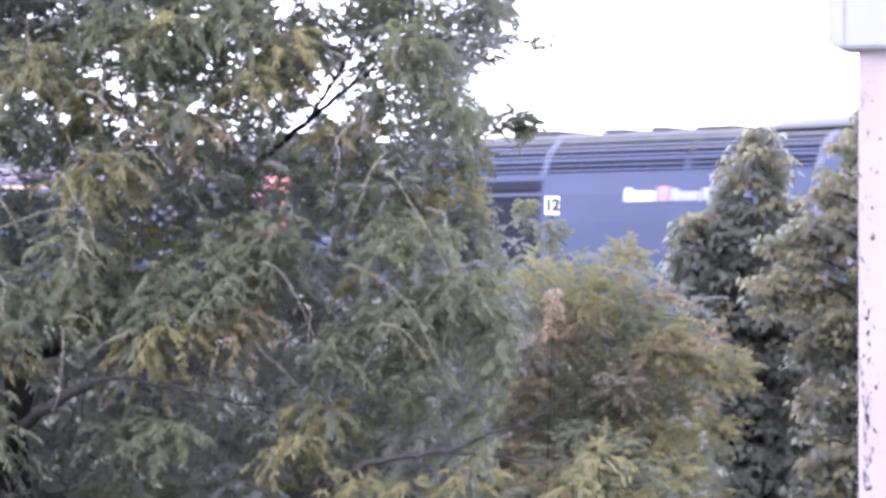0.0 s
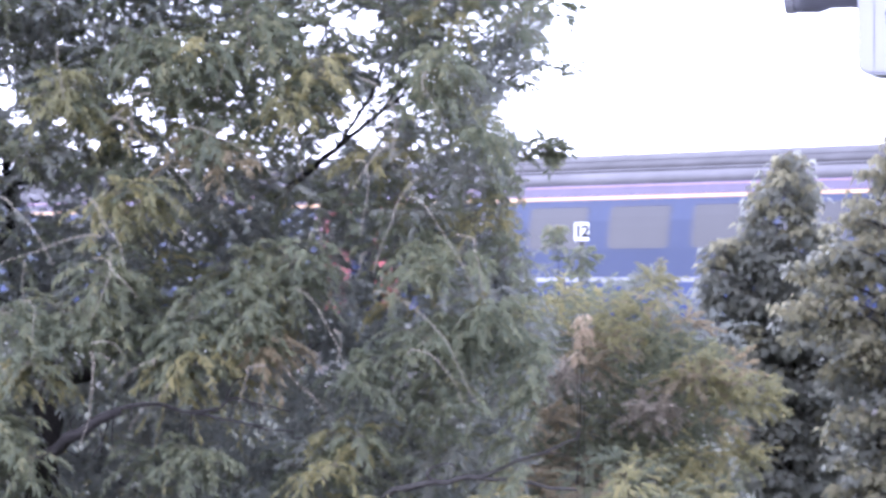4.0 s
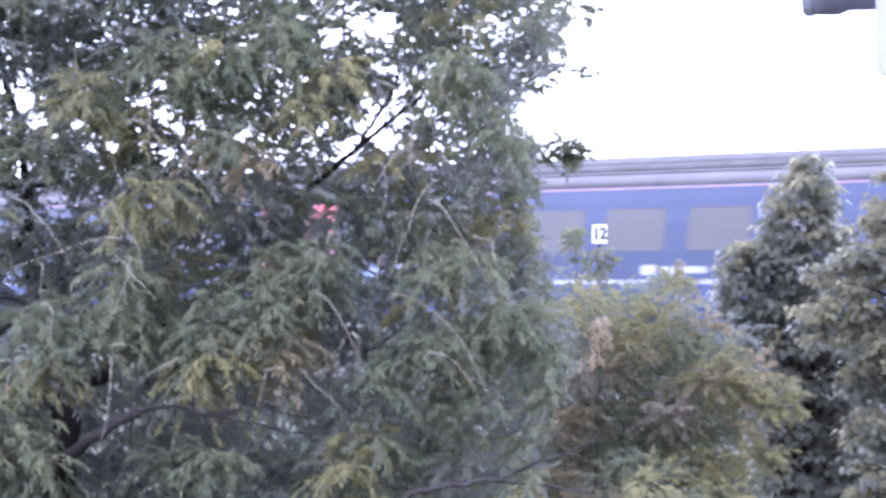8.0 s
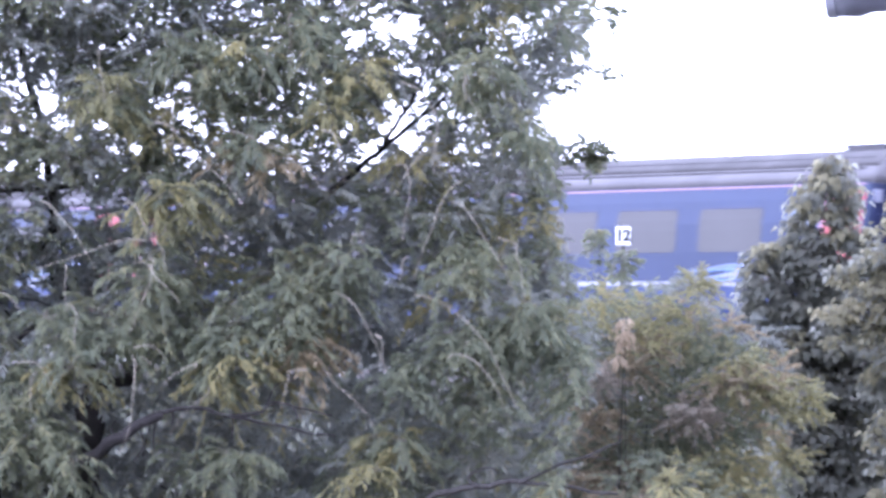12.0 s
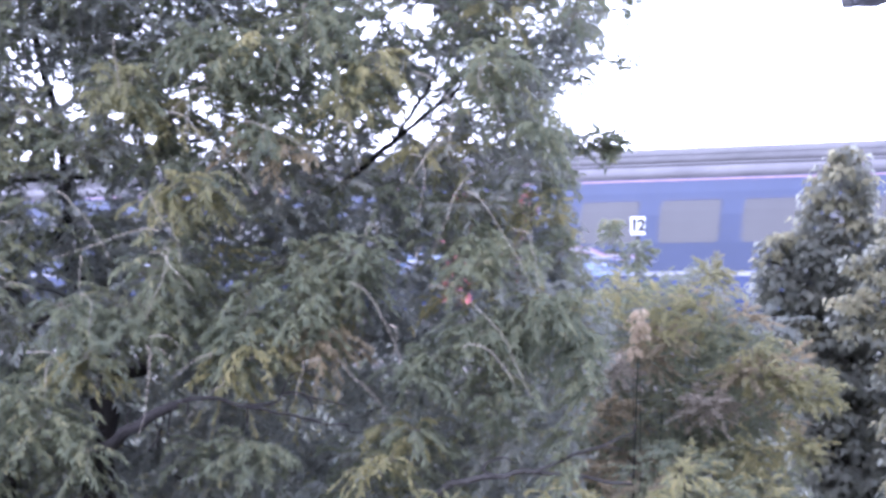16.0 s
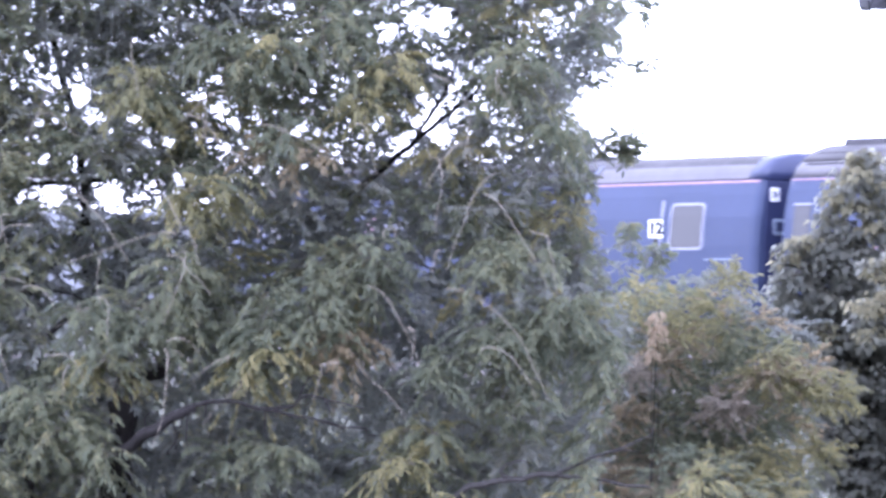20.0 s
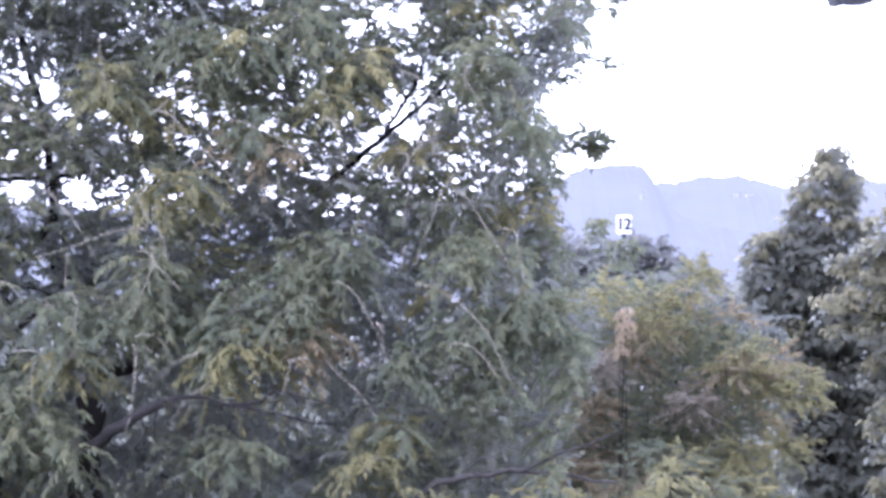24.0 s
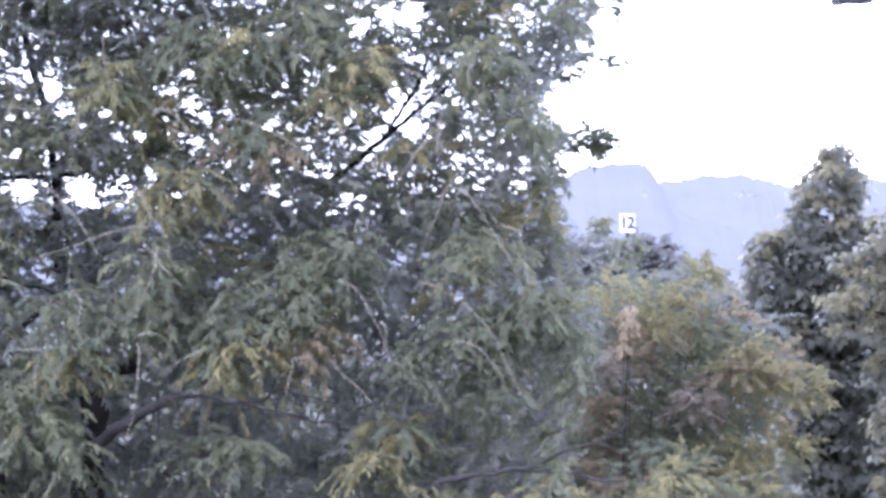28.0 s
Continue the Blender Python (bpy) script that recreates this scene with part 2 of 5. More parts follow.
def embankment():
    prof = [(-9.5, -0.4), (-7.0, 0.7), (-4.6, 2.2), (-3.6, 2.45), (3.6, 2.45), (5.0, 2.1), (7.0, 0.8), (9.5, -0.4)]
    stations = [-420 + 8 * i for i in range(90)]
    verts = [on_line(s, y, z + 0.12 * noise.noise((s * 0.2, y, 3))) for s in stations for y, z in prof]
    k = len(prof)
    faces = [(i * k + j, (i + 1) * k + j, (i + 1) * k + j + 1, i * k + j + 1) for i in range(len(stations) - 1) for j in range(k - 1)]
    tagged(mesh_part("embankment", verts, faces, GRASS), "grassy railway embankment carrying the track", "embankment", kind="structure")
    bm = bmesh.new()
    rows = [[bm.verts.new(on_line(s, y, z)) for y, z in ((-2.3, 2.4), (-1.6, 2.72), (1.6, 2.72), (2.3, 2.4))] for s in (-420, 290)]
    for a in range(3):
        bm.faces.new((rows[0][a], rows[1][a], rows[1][a + 1], rows[0][a + 1]))
    tagged(part("ballast", bm, BALLAST), "bed of grey-brown track ballast stones", "ballast", kind="structure")
    track = thing("railway_track", Matrix.Translation(on_line(0, 0, RAIL)) @ pose(0, 0, 0, CANT, 0, TURN), "worn steel rails on concrete sleepers", "railway track", kind="structure")
    for y in (-0.75, 0.75):
        bm = bmesh.new()
        box(bm, -400, 280, y - 0.035, y + 0.035, -0.05, 0.0)
        box(bm, -400, 280, y - 0.012, y + 0.012, -0.13, -0.05)
        box(bm, -400, 280, y - 0.07, y + 0.07, -0.16, -0.13)
        part("rail", bm, STEEL, track)
    bm = bmesh.new()
    for i in range(300):
        box(bm, -130 + i * 0.7, -129.75 + i * 0.7, -1.25, 1.25, -0.28, -0.165)
    tagged(part("sleeper_bed", bm, BALLAST, track, "grey concrete sleepers"), kind="stuff")


def ridge(name, y, tops, mat, lump, seed, label):
    """A wooded ridge with the outline of tree crowns along its top."""
    n = 1200
    xs = np.linspace(tops[0][0], tops[-1][0], n)
    hs = np.interp(xs, [p[0] for p in tops], [p[1] for p in tops])
    verts, faces = [], []
    for r, (dy, f) in enumerate(((0, 0.0), (25, 0.45), (60, 0.8), (95, 1.0), (150, 0.9), (300, 0.2))):
        for x, h in zip(xs, hs):
            bumps = lump * (noise.noise((x / 7.0, r * 3.1, seed)) + 0.9 * abs(noise.noise((x / 2.6, r * 5.7, seed + 4))) + 0.5 * noise.noise((x / 0.9, r * 2.3, seed + 9)))
            verts.append((x, y + dy + 6 * noise.noise((x / 14.0, r, seed)), -2 + (h + 2) * f + (bumps if 0 < f else 0)))
    for r in range(5):
        for i in range(n - 1):
            faces.append((r * n + i, r * n + i + 1, (r + 1) * n + i + 1, (r + 1) * n + i))
    tagged(mesh_part(name, verts, faces, mat, smooth=True), label, "hill", kind="structure")


def far_house(x, y, z, w, turn):
    d = w * 0.45
    h = thing("house", pose(x, y, z, 0, 0, turn), "small white house far off among hillside trees", "house", "houses on the hill")
    bm = bmesh.new()
    box(bm, -w / 2, w / 2, -d, d, -0.4, 0.5)
    part("wall", bm, LINE, h)
    bm = bmesh.new()
    ridge_pts = [bm.verts.new(p) for p in ((-w / 2 - 0.1, -d - 0.1, 0.45), (w / 2 + 0.1, -d - 0.1, 0.45), (w / 2 + 0.1, d + 0.1, 0.45), (-w / 2 - 0.1, d + 0.1, 0.45), (-w / 2 - 0.1, 0, 1.0), (w / 2 + 0.1, 0, 1.0))]
    for f in ((0, 1, 5, 4), (2, 3, 4, 5), (0, 4, 3), (1, 2, 5), (3, 2, 1, 0)):
        bm.faces.new([ridge_pts[i] for i in f])
    # Roof takes the far hill's glowing haze colour.
    part("roof", bm, HAZE_FAR, h, "grey slate roof in glowing haze colour")
    for wx in (-w / 4, w / 4):
        bm = bmesh.new()
        box(bm, wx - w / 12, wx + w / 12, -d - 0.03, -d + 0.02, -0.4, 0.2)
        part("window", bm, GLASS, h)


ground()
embankment()
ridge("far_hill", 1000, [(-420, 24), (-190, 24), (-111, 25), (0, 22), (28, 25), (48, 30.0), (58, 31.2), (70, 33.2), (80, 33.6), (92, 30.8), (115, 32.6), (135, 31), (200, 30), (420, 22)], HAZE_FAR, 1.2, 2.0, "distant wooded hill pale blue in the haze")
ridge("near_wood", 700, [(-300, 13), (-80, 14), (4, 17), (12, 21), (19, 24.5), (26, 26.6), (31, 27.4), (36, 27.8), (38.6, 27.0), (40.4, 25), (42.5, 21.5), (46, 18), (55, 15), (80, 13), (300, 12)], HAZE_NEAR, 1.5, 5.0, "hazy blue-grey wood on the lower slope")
far_house(34.8, 715, 19.8, 0.6, 30)
far_house(75.4, 1045, 27.0, 2.0, -35)
far_house(79.0, 1045, 27.0, 1.8, 30)

# ---- the train ----
SIDE = [(0.95, 1.30), (1.30, 1.355), (1.70, 1.37), (2.20, 1.37), (2.70, 1.345), (3.10, 1.275), (3.36, 1.20)]   # height, half width
ROOF = [(3.36, 1.20), (3.55, 1.09), (3.72, 0.92), (3.86, 0.69), (3.96, 0.40), (4.00, 0.0)]


def half_width(z):
    return float(np.interp(z, [p[0] for p in SIDE + ROOF[1:]], [p[1] for p in SIDE + ROOF[1:]]))


def skin(bm, outline, x_stations):
    """Sweeps a closed outline of (y, z) along the vehicle; every station is x, a width factor and a height factor above 1 m."""
    rings = [[bm.verts.new((x, y * w, 0.95 + (z - 0.95) * h)) for y, z in outline] for x, w, h in x_stations]
    k = len(outline)
    for a, b in zip(rings, rings[1:]):
        for i in range(k):
            bm.faces.new((a[i], b[i], b[(i + 1) % k], a[(i + 1) % k]))
    bm.faces.new(rings[0])
    bm.faces.new(rings[-1][::-1])
    bmesh.ops.recalc_face_normals(bm, faces=bm.faces)
    return bm


def side_slab(x0, x1, z0, z1, side, proud=0.006, corner=0.0, bm=None, lean=0.0):
    """A thin panel that follows the curve of the body side."""
    bm = bm or bmesh.new()
    zs = sorted({z0, z1, z0 + corner * 0.3, z1 - corner * 0.3, z0 + corner, z1 - corner, *[z0 + (z1 - z0) * i / 4 for i in range(1, 4)]})
    zs = [z for z in zs if z0 <= z <= z1]
    rows = []
    for z in zs:
        cut = 0.0
        if corner:
            near = min(z - z0, z1 - z)
            if near < corner:
                cut = corner * (1 - math.sqrt(max(0.0, 1 - (1 - near / corner) ** 2)))
        hw = half_width(z)
        row = []
        for x, d in ((x0 + cut, proud), (x1 - cut, proud), (x1 - cut, -0.02), (x0 + cut, -0.02)):
            row.append(bm.verts.new((x + lean * (z - z0), side * (hw + d), z)))
        rows.append(row)
    for a, b in zip(rows, rows[1:]):
        for i in range(4):
            bm.faces.new((a[i], a[(i + 1) % 4], b[(i + 1) % 4], b[i]))
    bm.faces.new(rows[0][::-1])
    bm.faces.new(rows[-1])
    bmesh.ops.recalc_face_normals(bm, faces=bm.faces)
    return bm


def ribbon(x0, x1, f, wide, side, proud, steps=18):
    """A painted flowing line on the body side: f gives its height, wide its half breadth at 0..1."""
    bm = bmesh.new()
    rows = []
    for i in range(steps + 1):
        t = i / steps
        x, z, w = x0 + (x1 - x0) * t, f(t), wide(t)
        rows.append([bm.verts.new((x, side * (half_width(q) + d), q)) for q, d in ((z - w, proud), (z + w, proud), (z + w, -0.01), (z - w, -0.01))])
    for a, b in zip(rows, rows[1:]):
        for i in range(4):
            bm.faces.new((a[i], a[(i + 1) % 4], b[(i + 1) % 4], b[i]))
    bmesh.ops.recalc_face_normals(bm, faces=bm.faces)
    return bm


def bogie(parent, x):
    bm = bmesh.new()
    for y in (-1.0, 1.0):
        box(bm, x - 1.75, x + 1.75, y - 0.09, y + 0.09, 0.42, 0.66, 0.02)
        for dx in (-1.3, 1.3):
            box(bm, x + dx - 0.2, x + dx + 0.2, y - 0.13, y + 0.13, 0.28, 0.6, 0.02)
    box(bm, x - 0.35, x + 0.35, -1.05, 1.05, 0.5, 0.88)
    bog = part("bogie", bm, UNDER, parent, "dirty steel bogie frame")
    for dx in (-1.3, 1.3):
        bm = bmesh.new()
        for y in (-0.75, 0.75):
            bmesh.ops.create_cone(bm, segments=24, radius1=0.457, radius2=0.457, depth=0.13, cap_ends=True, matrix=Matrix.Translation((x + dx, y, 0.457)) @ pose(0, 0, 0, 90))
        bmesh.ops.create_cone(bm, segments=10, radius1=0.08, radius2=0.08, depth=1.5, cap_ends=True, matrix=Matrix.Translation((x + dx, 0, 0.457)) @ pose(0, 0, 0, 90))
        part("wheelset", bm, STEEL, bog, "steel wheels on their axle")


def livery_waves(parent, x0, x1, side, seed):
    """Flowing swells painted low on the side, pale blue under thin white and pink lines, rising towards the vehicle's end."""
    rng = np.random.default_rng(seed)
    for i in range(24):
        broad = i < 7
        ph, turns = rng.uniform(0, 6), rng.uniform(1.2, 2.6)
        lift, rise = rng.uniform(-0.10, 0.06) if broad else rng.uniform(-0.12, 0.22), rng.uniform(0.08, 0.26)
        start = x0 + (x1 - x0) * rng.uniform(0.0, 0.5)
        stop = x1 if i % 3 else start + (x1 - start) * rng.uniform(0.6, 0.95)
        mat = ((PALEBLUE, SILL, MISTBLUE, PALEBLUE, SILL, PALEBLUE, MISTBLUE) if broad else (LINE, PALEBLUE, MISTBLUE, FROST, PINK, SILL, MISTBLUE))[i % 7]
        part("painted_wave", ribbon(start, stop, lambda t: 1.68 + lift + rise * t + 0.10 * abs(math.sin(ph + turns * 3.1 * t)) * (0.3 + t), (lambda t: 0.02 + 0.085 * t * (1 - 0.5 * abs(math.sin(ph + 7 * t)))) if broad else (lambda t: 0.006 + 0.016 * t), side, 0.007 + 0.0012 * i, 30), mat, parent)


def coach(label, first=0.0, front="red", rear="red", blank=(), extra=(), vents=(), dropped=False, end_vents=(-1, 1)):
    """A day coach 22.3 m long: x forwards, near side at minus y. first: how much of it, from the front, carries the first-class line."""
    c = thing("railway_coach", Matrix(), label, "railway coach", "coaches of the train")
    half = 11.2
    lower = [(-w, z) for z, w in SIDE[::-1]] + [(w, z) for z, w in SIDE]
    ends = [(-half, 0.93, 0.985), (-half + 0.05, 0.985, 0.997), (-half + 0.14, 1, 1), (half - 0.14, 1, 1), (half - 0.05, 0.985, 0.997), (half, 0.93, 0.985)]
    part("body", skin(bmesh.new(), lower, ends), BLUE, c)
    upper = [(-w, z) for z, w in ROOF[:-1]] + [(0, ROOF[-1][0])] + [(w, z) for z, w in ROOF[-2::-1]]
    ends_roof = [(x, w, h + 0.001) for x, w, h in ends]
    part("roof", skin(bmesh.new(), upper, ends_roof), ROOFGREY, c, "dull grey curved roof", True)
    top = [(z + 0.012, w) for z, w in ((edge_z, half_width(edge_z)) for edge_z in (3.64, 3.72))] + [(z + 0.012, w) for z, w in ROOF[3:]]
    part("roof_top", skin(bmesh.new(), [(-w, z) for z, w in top[:-1]] + [(0, top[-1][0])] + [(w, z) for z, w in top[-2::-1]], ends_roof[1:-1]), ROOFWORN, c, "weathered darker roof top", True)
    for side in (-1, 1):
        for z, r in ((3.60, 0.024), (3.80, 0.022)):
            bm = bmesh.new()
            y = half_width(z)
            box(bm, -half + 0.3, half - 0.3, side * y - r, side * y + r, z - 0.012, z + 0.02)
            part("roof_strip", bm, ROOFDARK, c, "dark rain strip")
        part("cantrail_line", side_slab(-half + 0.1, half - 0.1, 3.315, 3.34, side, 0.007), PINK, c, "thin pink line")
        if first:
            part("first_class_line", side_slab(half - 0.2 - first * 22.0, half - 0.2, 3.085, 3.145, side, 0.008), YELLOW, c, "yellow line")
            part("upper_band", side_slab(half - 0.2 - first * 22.0, half - 0.2, 3.16, 3.305, side, 0.0065), MAUVE, c, "mauve band")
        part("waist_line", side_slab(-half + 0.95, half - 0.95, 1.61, 1.69, side, 0.006), LINE, c, "white line low on the side")
        part("sill_panel", side_slab(-half + 0.95, half - 0.95, 0.97, 1.58, side, 0.005), SILL, c, "brighter blue sill")
        for k in range(8):
            x = -7.84 + k * 2.24
            if k in blank:
                continue
            w = part("window", side_slab(x - 0.82, x + 0.82, 2.20, 2.97, side, 0.006, 0.09), GLASS, c, "tinted grey glass")
            part("window_head", side_slab(x - 0.79, x + 0.79, 2.955, 2.982, side, 0.012), DARKBLUE, w)
        for a, w, h in ((-0.9, 0.42, 0.17), (-0.42, 0.5, 0.12), (0.14, 0.72, 0.12)):
            q = a if side < 0 else -a - w
            part("lettering", side_slab(q, q + w, 1.86 - h / 2, 1.86 + h / 2, side, 0.008, 0.03), LINE, c)
        for e, kind in ((1, front), (-1, rear)):
            xa, xb = sorted((e * (half - 0.98), e * (half - 0.07)))
            door = part("door", side_slab(xa, xb, 1.03, 3.20, side, 0.012, 0.05), RED if kind == "red" else BLUE, c, "red slam door" if kind == "red" else "blue slam door")
            xm = (xa + xb) / 2
            part("door_window", side_slab(xm - 0.21, xm + 0.21, 2.17, 2.90, side, 0.017, 0.04), GLASS, door, "dark drop window")
            low = 0.19 if dropped and e > 0 else 0.0
            part("window_bar", side_slab(xm - 0.22, xm + 0.22, 2.875 - low, 2.91 - low, side, 0.03), LINE, door, "bright metal rail")
            if low:
                # Near-black slab over the glass, standing for the shaded opening.
                part("window_gap_shade", side_slab(xm - 0.21, xm + 0.21, 2.9 - low, 2.9, side, 0.02), SLAT, door, "dark panel standing for the shaded gap over the lowered window")
            part("handle", side_slab(xm - e * 0.24 - 0.07, xm - e * 0.24 + 0.07, 2.02, 2.06, side, 0.05), WHITE, door, "bright metal handle")
            bm = bmesh.new()
            box(bm, xa + 0.02, xb - 0.02, side * 1.3 - 0.12, side * 1.3 + 0.12, 0.72, 0.78)
            part("step", bm, UNDER, c)
            if kind == "red":
                xt = e * (half - 0.87 - 0.72)
                part("lavatory_window", side_slab(xt - 0.24, xt + 0.24, 2.56, 2.90, side, 0.008, 0.06), FROST, c, "frosted white window")
                xn = e * (half - 0.87 - 0.14)
                part("notice", side_slab(xn - 0.07, xn + 0.07, 2.48, 2.74, side, 0.008), PINK, c)
                xn = e * (half - 0.87 - 0.34)
                part("notice", side_slab(xn - 0.09, xn + 0.09, 2.76, 2.95, side, 0.008), PINK, c)
            elif kind == "grey":
                xn = e * (half - 2.6)
                part("notice", side_slab(xn - 0.05, xn + 0.05, 2.2, 2.8, side, 0.01), SLAT, c)
            livery_waves(c, e * (half - 4.8), e * (half - 0.9), side, 5 + e)
    for name, a, b, z0, z1 in extra:
        for side in (-1, 1):
            part(name, side_slab(a, b, z0, z1, side, 0.009, 0.04), GLASS if name == "narrow_window" else FROST, c, "narrow upright window")
    for a, b in vents:
        bm = bmesh.new()
        box(bm, a, b, -0.45, 0.45, 3.9, 4.1, 0.04)
        part("roof_vent", bm, ROOFDARK, c, "low dark roof vent")
    for e in (-1, 1):
        bm = bmesh.new()
        box(bm, *sorted((e * half, e * (half + 0.32))), -0.48, 0.48, 1.15, 3.15, 0.03)
        part("gangway", bm, UNDER, c, "dark rubber gangway")
        bm = bmesh.new()
        box(bm, *sorted((e * (half - 0.02), e * (half + 0.015))), -1.16, 1.16, 1.0, 3.34, 0.01)
        part("end_panel", bm, DARKBLUE, c, "dark blue vehicle end")
        bm = bmesh.new()
        box(bm, *sorted((e * (half + 0.015), e * (half + 0.03))), -1.14, -0.96, 3.02, 3.24)
        part("plate", bm, LINE, c, "pale plate")
        bm = bmesh.new()
        for z in (2.55, 2.68, 2.81):
            box(bm, *sorted((e * (half + 0.015), e * (half + 0.03))), -0.98, -0.7, z, z + 0.02)
        part("end_lettering", bm, FROST, c)
        if e in end_vents:
            bm = bmesh.new()
            x = e * (half - 1.0)
            box(bm, x - 0.5, x + 0.5, -0.42, 0.42, 3.93, 4.08, 0.03)
            part("roof_vent", bm, ROOFDARK, c, "low dark roof vent")
        bogie(c, e * 8.0)
    bm = bmesh.new()
    box(bm, -4.5, 4.5, -1.2, 1.2, 0.4, 0.93, 0.04)
    part("underframe_box", bm, UNDER, c, "dirty boxes under the floor")
    return c


def bar_text(parent, x0, z, side, flip):
    """The operator's lettering as plain bars: a white word, a red mark and two lighter words."""
    x = 0.0
    words = ((0.13, 0.24, 1, WHITE), (0.115, 0.18, 4, WHITE), (0.30, 0.26, 1, PINK), (0.13, 0.22, 1, LINE), (0.11, 0.16, 4, LINE), (0.16, 0.22, 1, LINE), (0.105, 0.16, 6, LINE))
    for w, h, count, mat in words:
        for i in range(count):
            a, b = (x0 + x, x0 + x + w) if not flip else (x0 - x - w, x0 - x)
            part("lettering", side_slab(a, b, z - 0.1, z - 0.1 + h, side, 0.009), mat, parent)
            x += w + 0.038
        x += 0.05 if count > 1 or mat is PINK else 0.0


def power_car():
    """A diesel power car 17.2 m long, cab forwards."""
    p = thing("power_car", Matrix(), "blue diesel power car with louvred upper sides", "locomotive", "power cars of the train")
    half, nose = 8.6, 6.4
    lower = [(-w, z) for z, w in SIDE[::-1]] + [(w, z) for z, w in SIDE]
    back = [(-half, 0.93, 0.985), (-half + 0.05, 0.985, 0.997), (-half + 0.14, 1, 1), (nose - 0.2, 1, 1), (nose + 0.6, 0.99, 0.99), (nose + 1.3, 0.95, 0.80), (nose + 1.8, 0.88, 0.60), (half - 0.1, 0.78, 0.46), (half, 0.70, 0.36)]
    part("body", skin(bmesh.new(), lower, back), BLUE, p, smooth=False)
    low = [(z if z < 3.73 else 3.72 + 0.6 * (z - 3.72), w) for z, w in ROOF]
    upper = [(-w, z) for z, w in low[:-1]] + [(0, low[-1][0])] + [(w, z) for z, w in low[-2::-1]]
    part("roof", skin(bmesh.new(), upper, [(x, w, h + 0.001) for x, w, h in back[:5]] + [(nose + 1.0, 0.9, 0.93), (nose + 1.5, 0.7, 0.80)]), ROOFWORN, p, "sooty grey roof", True)
    # sections of louvres along the top of the sides, parted by pale ribs
    sections = ((-3.75, -1.6), (-1.45, 2.2), (2.35, 5.5))
    for side in (-1, 1):
        for a, b in sections + (((-5.3, -3.95),) if side < 0 else ()):
            # Dark panel, not sunk in: its colour is the shade between slats.
            part("louvre_backing", side_slab(a, b, 3.10, 3.74, side, 0.006), SLAT, p, "dark backing standing for the shade between louvres")
            for i in range(7):
                z = 3.12 + i * 0.088
                part("louvre_slat", side_slab(a, b, z, z + 0.028, side, 0.03), BLUE if i < 6 else ROOFWORN, p)
        part("roof_panel", side_slab(-half + 0.2, -5.45 if side < 0 else -3.95, 3.38, 3.64, side, 0.01), ROOFGREY, p, "pale grey roof panel")
        for x in (-3.83, -1.525) + ((-5.37,) if side < 0 else ()):
            part("roof_rib", side_slab(x - 0.028, x + 0.028, 3.06, 3.72, side, 0.035), PALERIB, p, "pale rib", )
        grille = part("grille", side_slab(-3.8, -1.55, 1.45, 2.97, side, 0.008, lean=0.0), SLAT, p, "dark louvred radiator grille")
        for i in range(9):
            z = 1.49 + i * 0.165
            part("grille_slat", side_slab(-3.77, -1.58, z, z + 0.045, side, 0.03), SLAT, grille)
        door = part("guard_door", side_slab(-7.3, -6.1, 1.05, 3.15, side, 0.004), BLUE, p)
        frame_ = part("window_frame", side_slab(-7.2, -6.27, 2.13, 2.96, side, 0.012, 0.09), LINE, door, "white window rim")
        part("window_pane", side_slab(-7.165, -6.305, 2.165, 2.925, side, 0.017, 0.08), GLASS, frame_, "grey glass")
        part("handrail", side_slab(-6.06, -6.02, 1.35, 3.02, side, 0.03), LINE, p, "white handrail")
        part("grab_rail", side_slab(-8.1, -7.3, 1.94, 1.965, side, 0.04), FROST, p, "pale grab rail")
        part("cantrail_line", side_slab(-half + 0.1, -5.45 if side < 0 else -3.95, 3.31, 3.345, side, 0.007), PINK, p, "thin pink line")
        part("sill_panel", side_slab(-half + 0.2, nose - 0.4, 0.97, 1.3, side, 0.005), DARKBLUE, p, "darker blue sill")
        bar_text(p, 0.8 if side < 0 else 3.85, 2.66, side, side > 0)
        cab = part("cab_door", side_slab(nose - 0.55, nose + 0.1, 1.05, 3.12, side, 0.008, 0.06), BLUE, p)
        part("cab_window", side_slab(nose - 0.48, nose + 0.02, 2.2, 2.95, side, 0.014, 0.06), GLASS, cab, "dark glass")
        for x in (nose - 0.66, nose + 0.16):
            part("handrail", side_slab(x - 0.025, x + 0.025, 1.3, 3.0, side, 0.05), LINE, p, "white handrail")
        part("cab_rib", side_slab(nose - 0.82, nose - 0.74, 3.05, 3.8, side, 0.03), PALERIB, p, "pale rib")
    bm = bmesh.new()
    v = [bm.verts.new(q) for q in ((nose + 0.72, -1.0, 3.35), (nose + 0.72, 1.0, 3.35), (nose + 1.42, 1.05, 2.78), (nose + 1.42, -1.05, 2.78))]
    bm.faces.new(v)
    bmesh.ops.solidify(bm, geom=bm.faces[:], thickness=-0.05)
    part("windscreen", bm, GLASS, p, "dark raked windscreen")
    for x0, x1, h in ((-3.4, -2.2, 3.95), (-0.9, -0.3, 3.93), (0.4, 0.8, 3.94), (1.6, 2.6, 3.92)):
        bm = bmesh.new()
        box(bm, x0, x1, -0.5, 0.5, 3.8, h, 0.03)
        part("roof_hatch", bm, ROOFDARK, p, "sooty roof hatch")
    crest = [(-w, z) for z, w in ROOF[2:-1]] + [(0, ROOF[-1][0])] + [(w, z) for z, w in ROOF[-2:1:-1]]
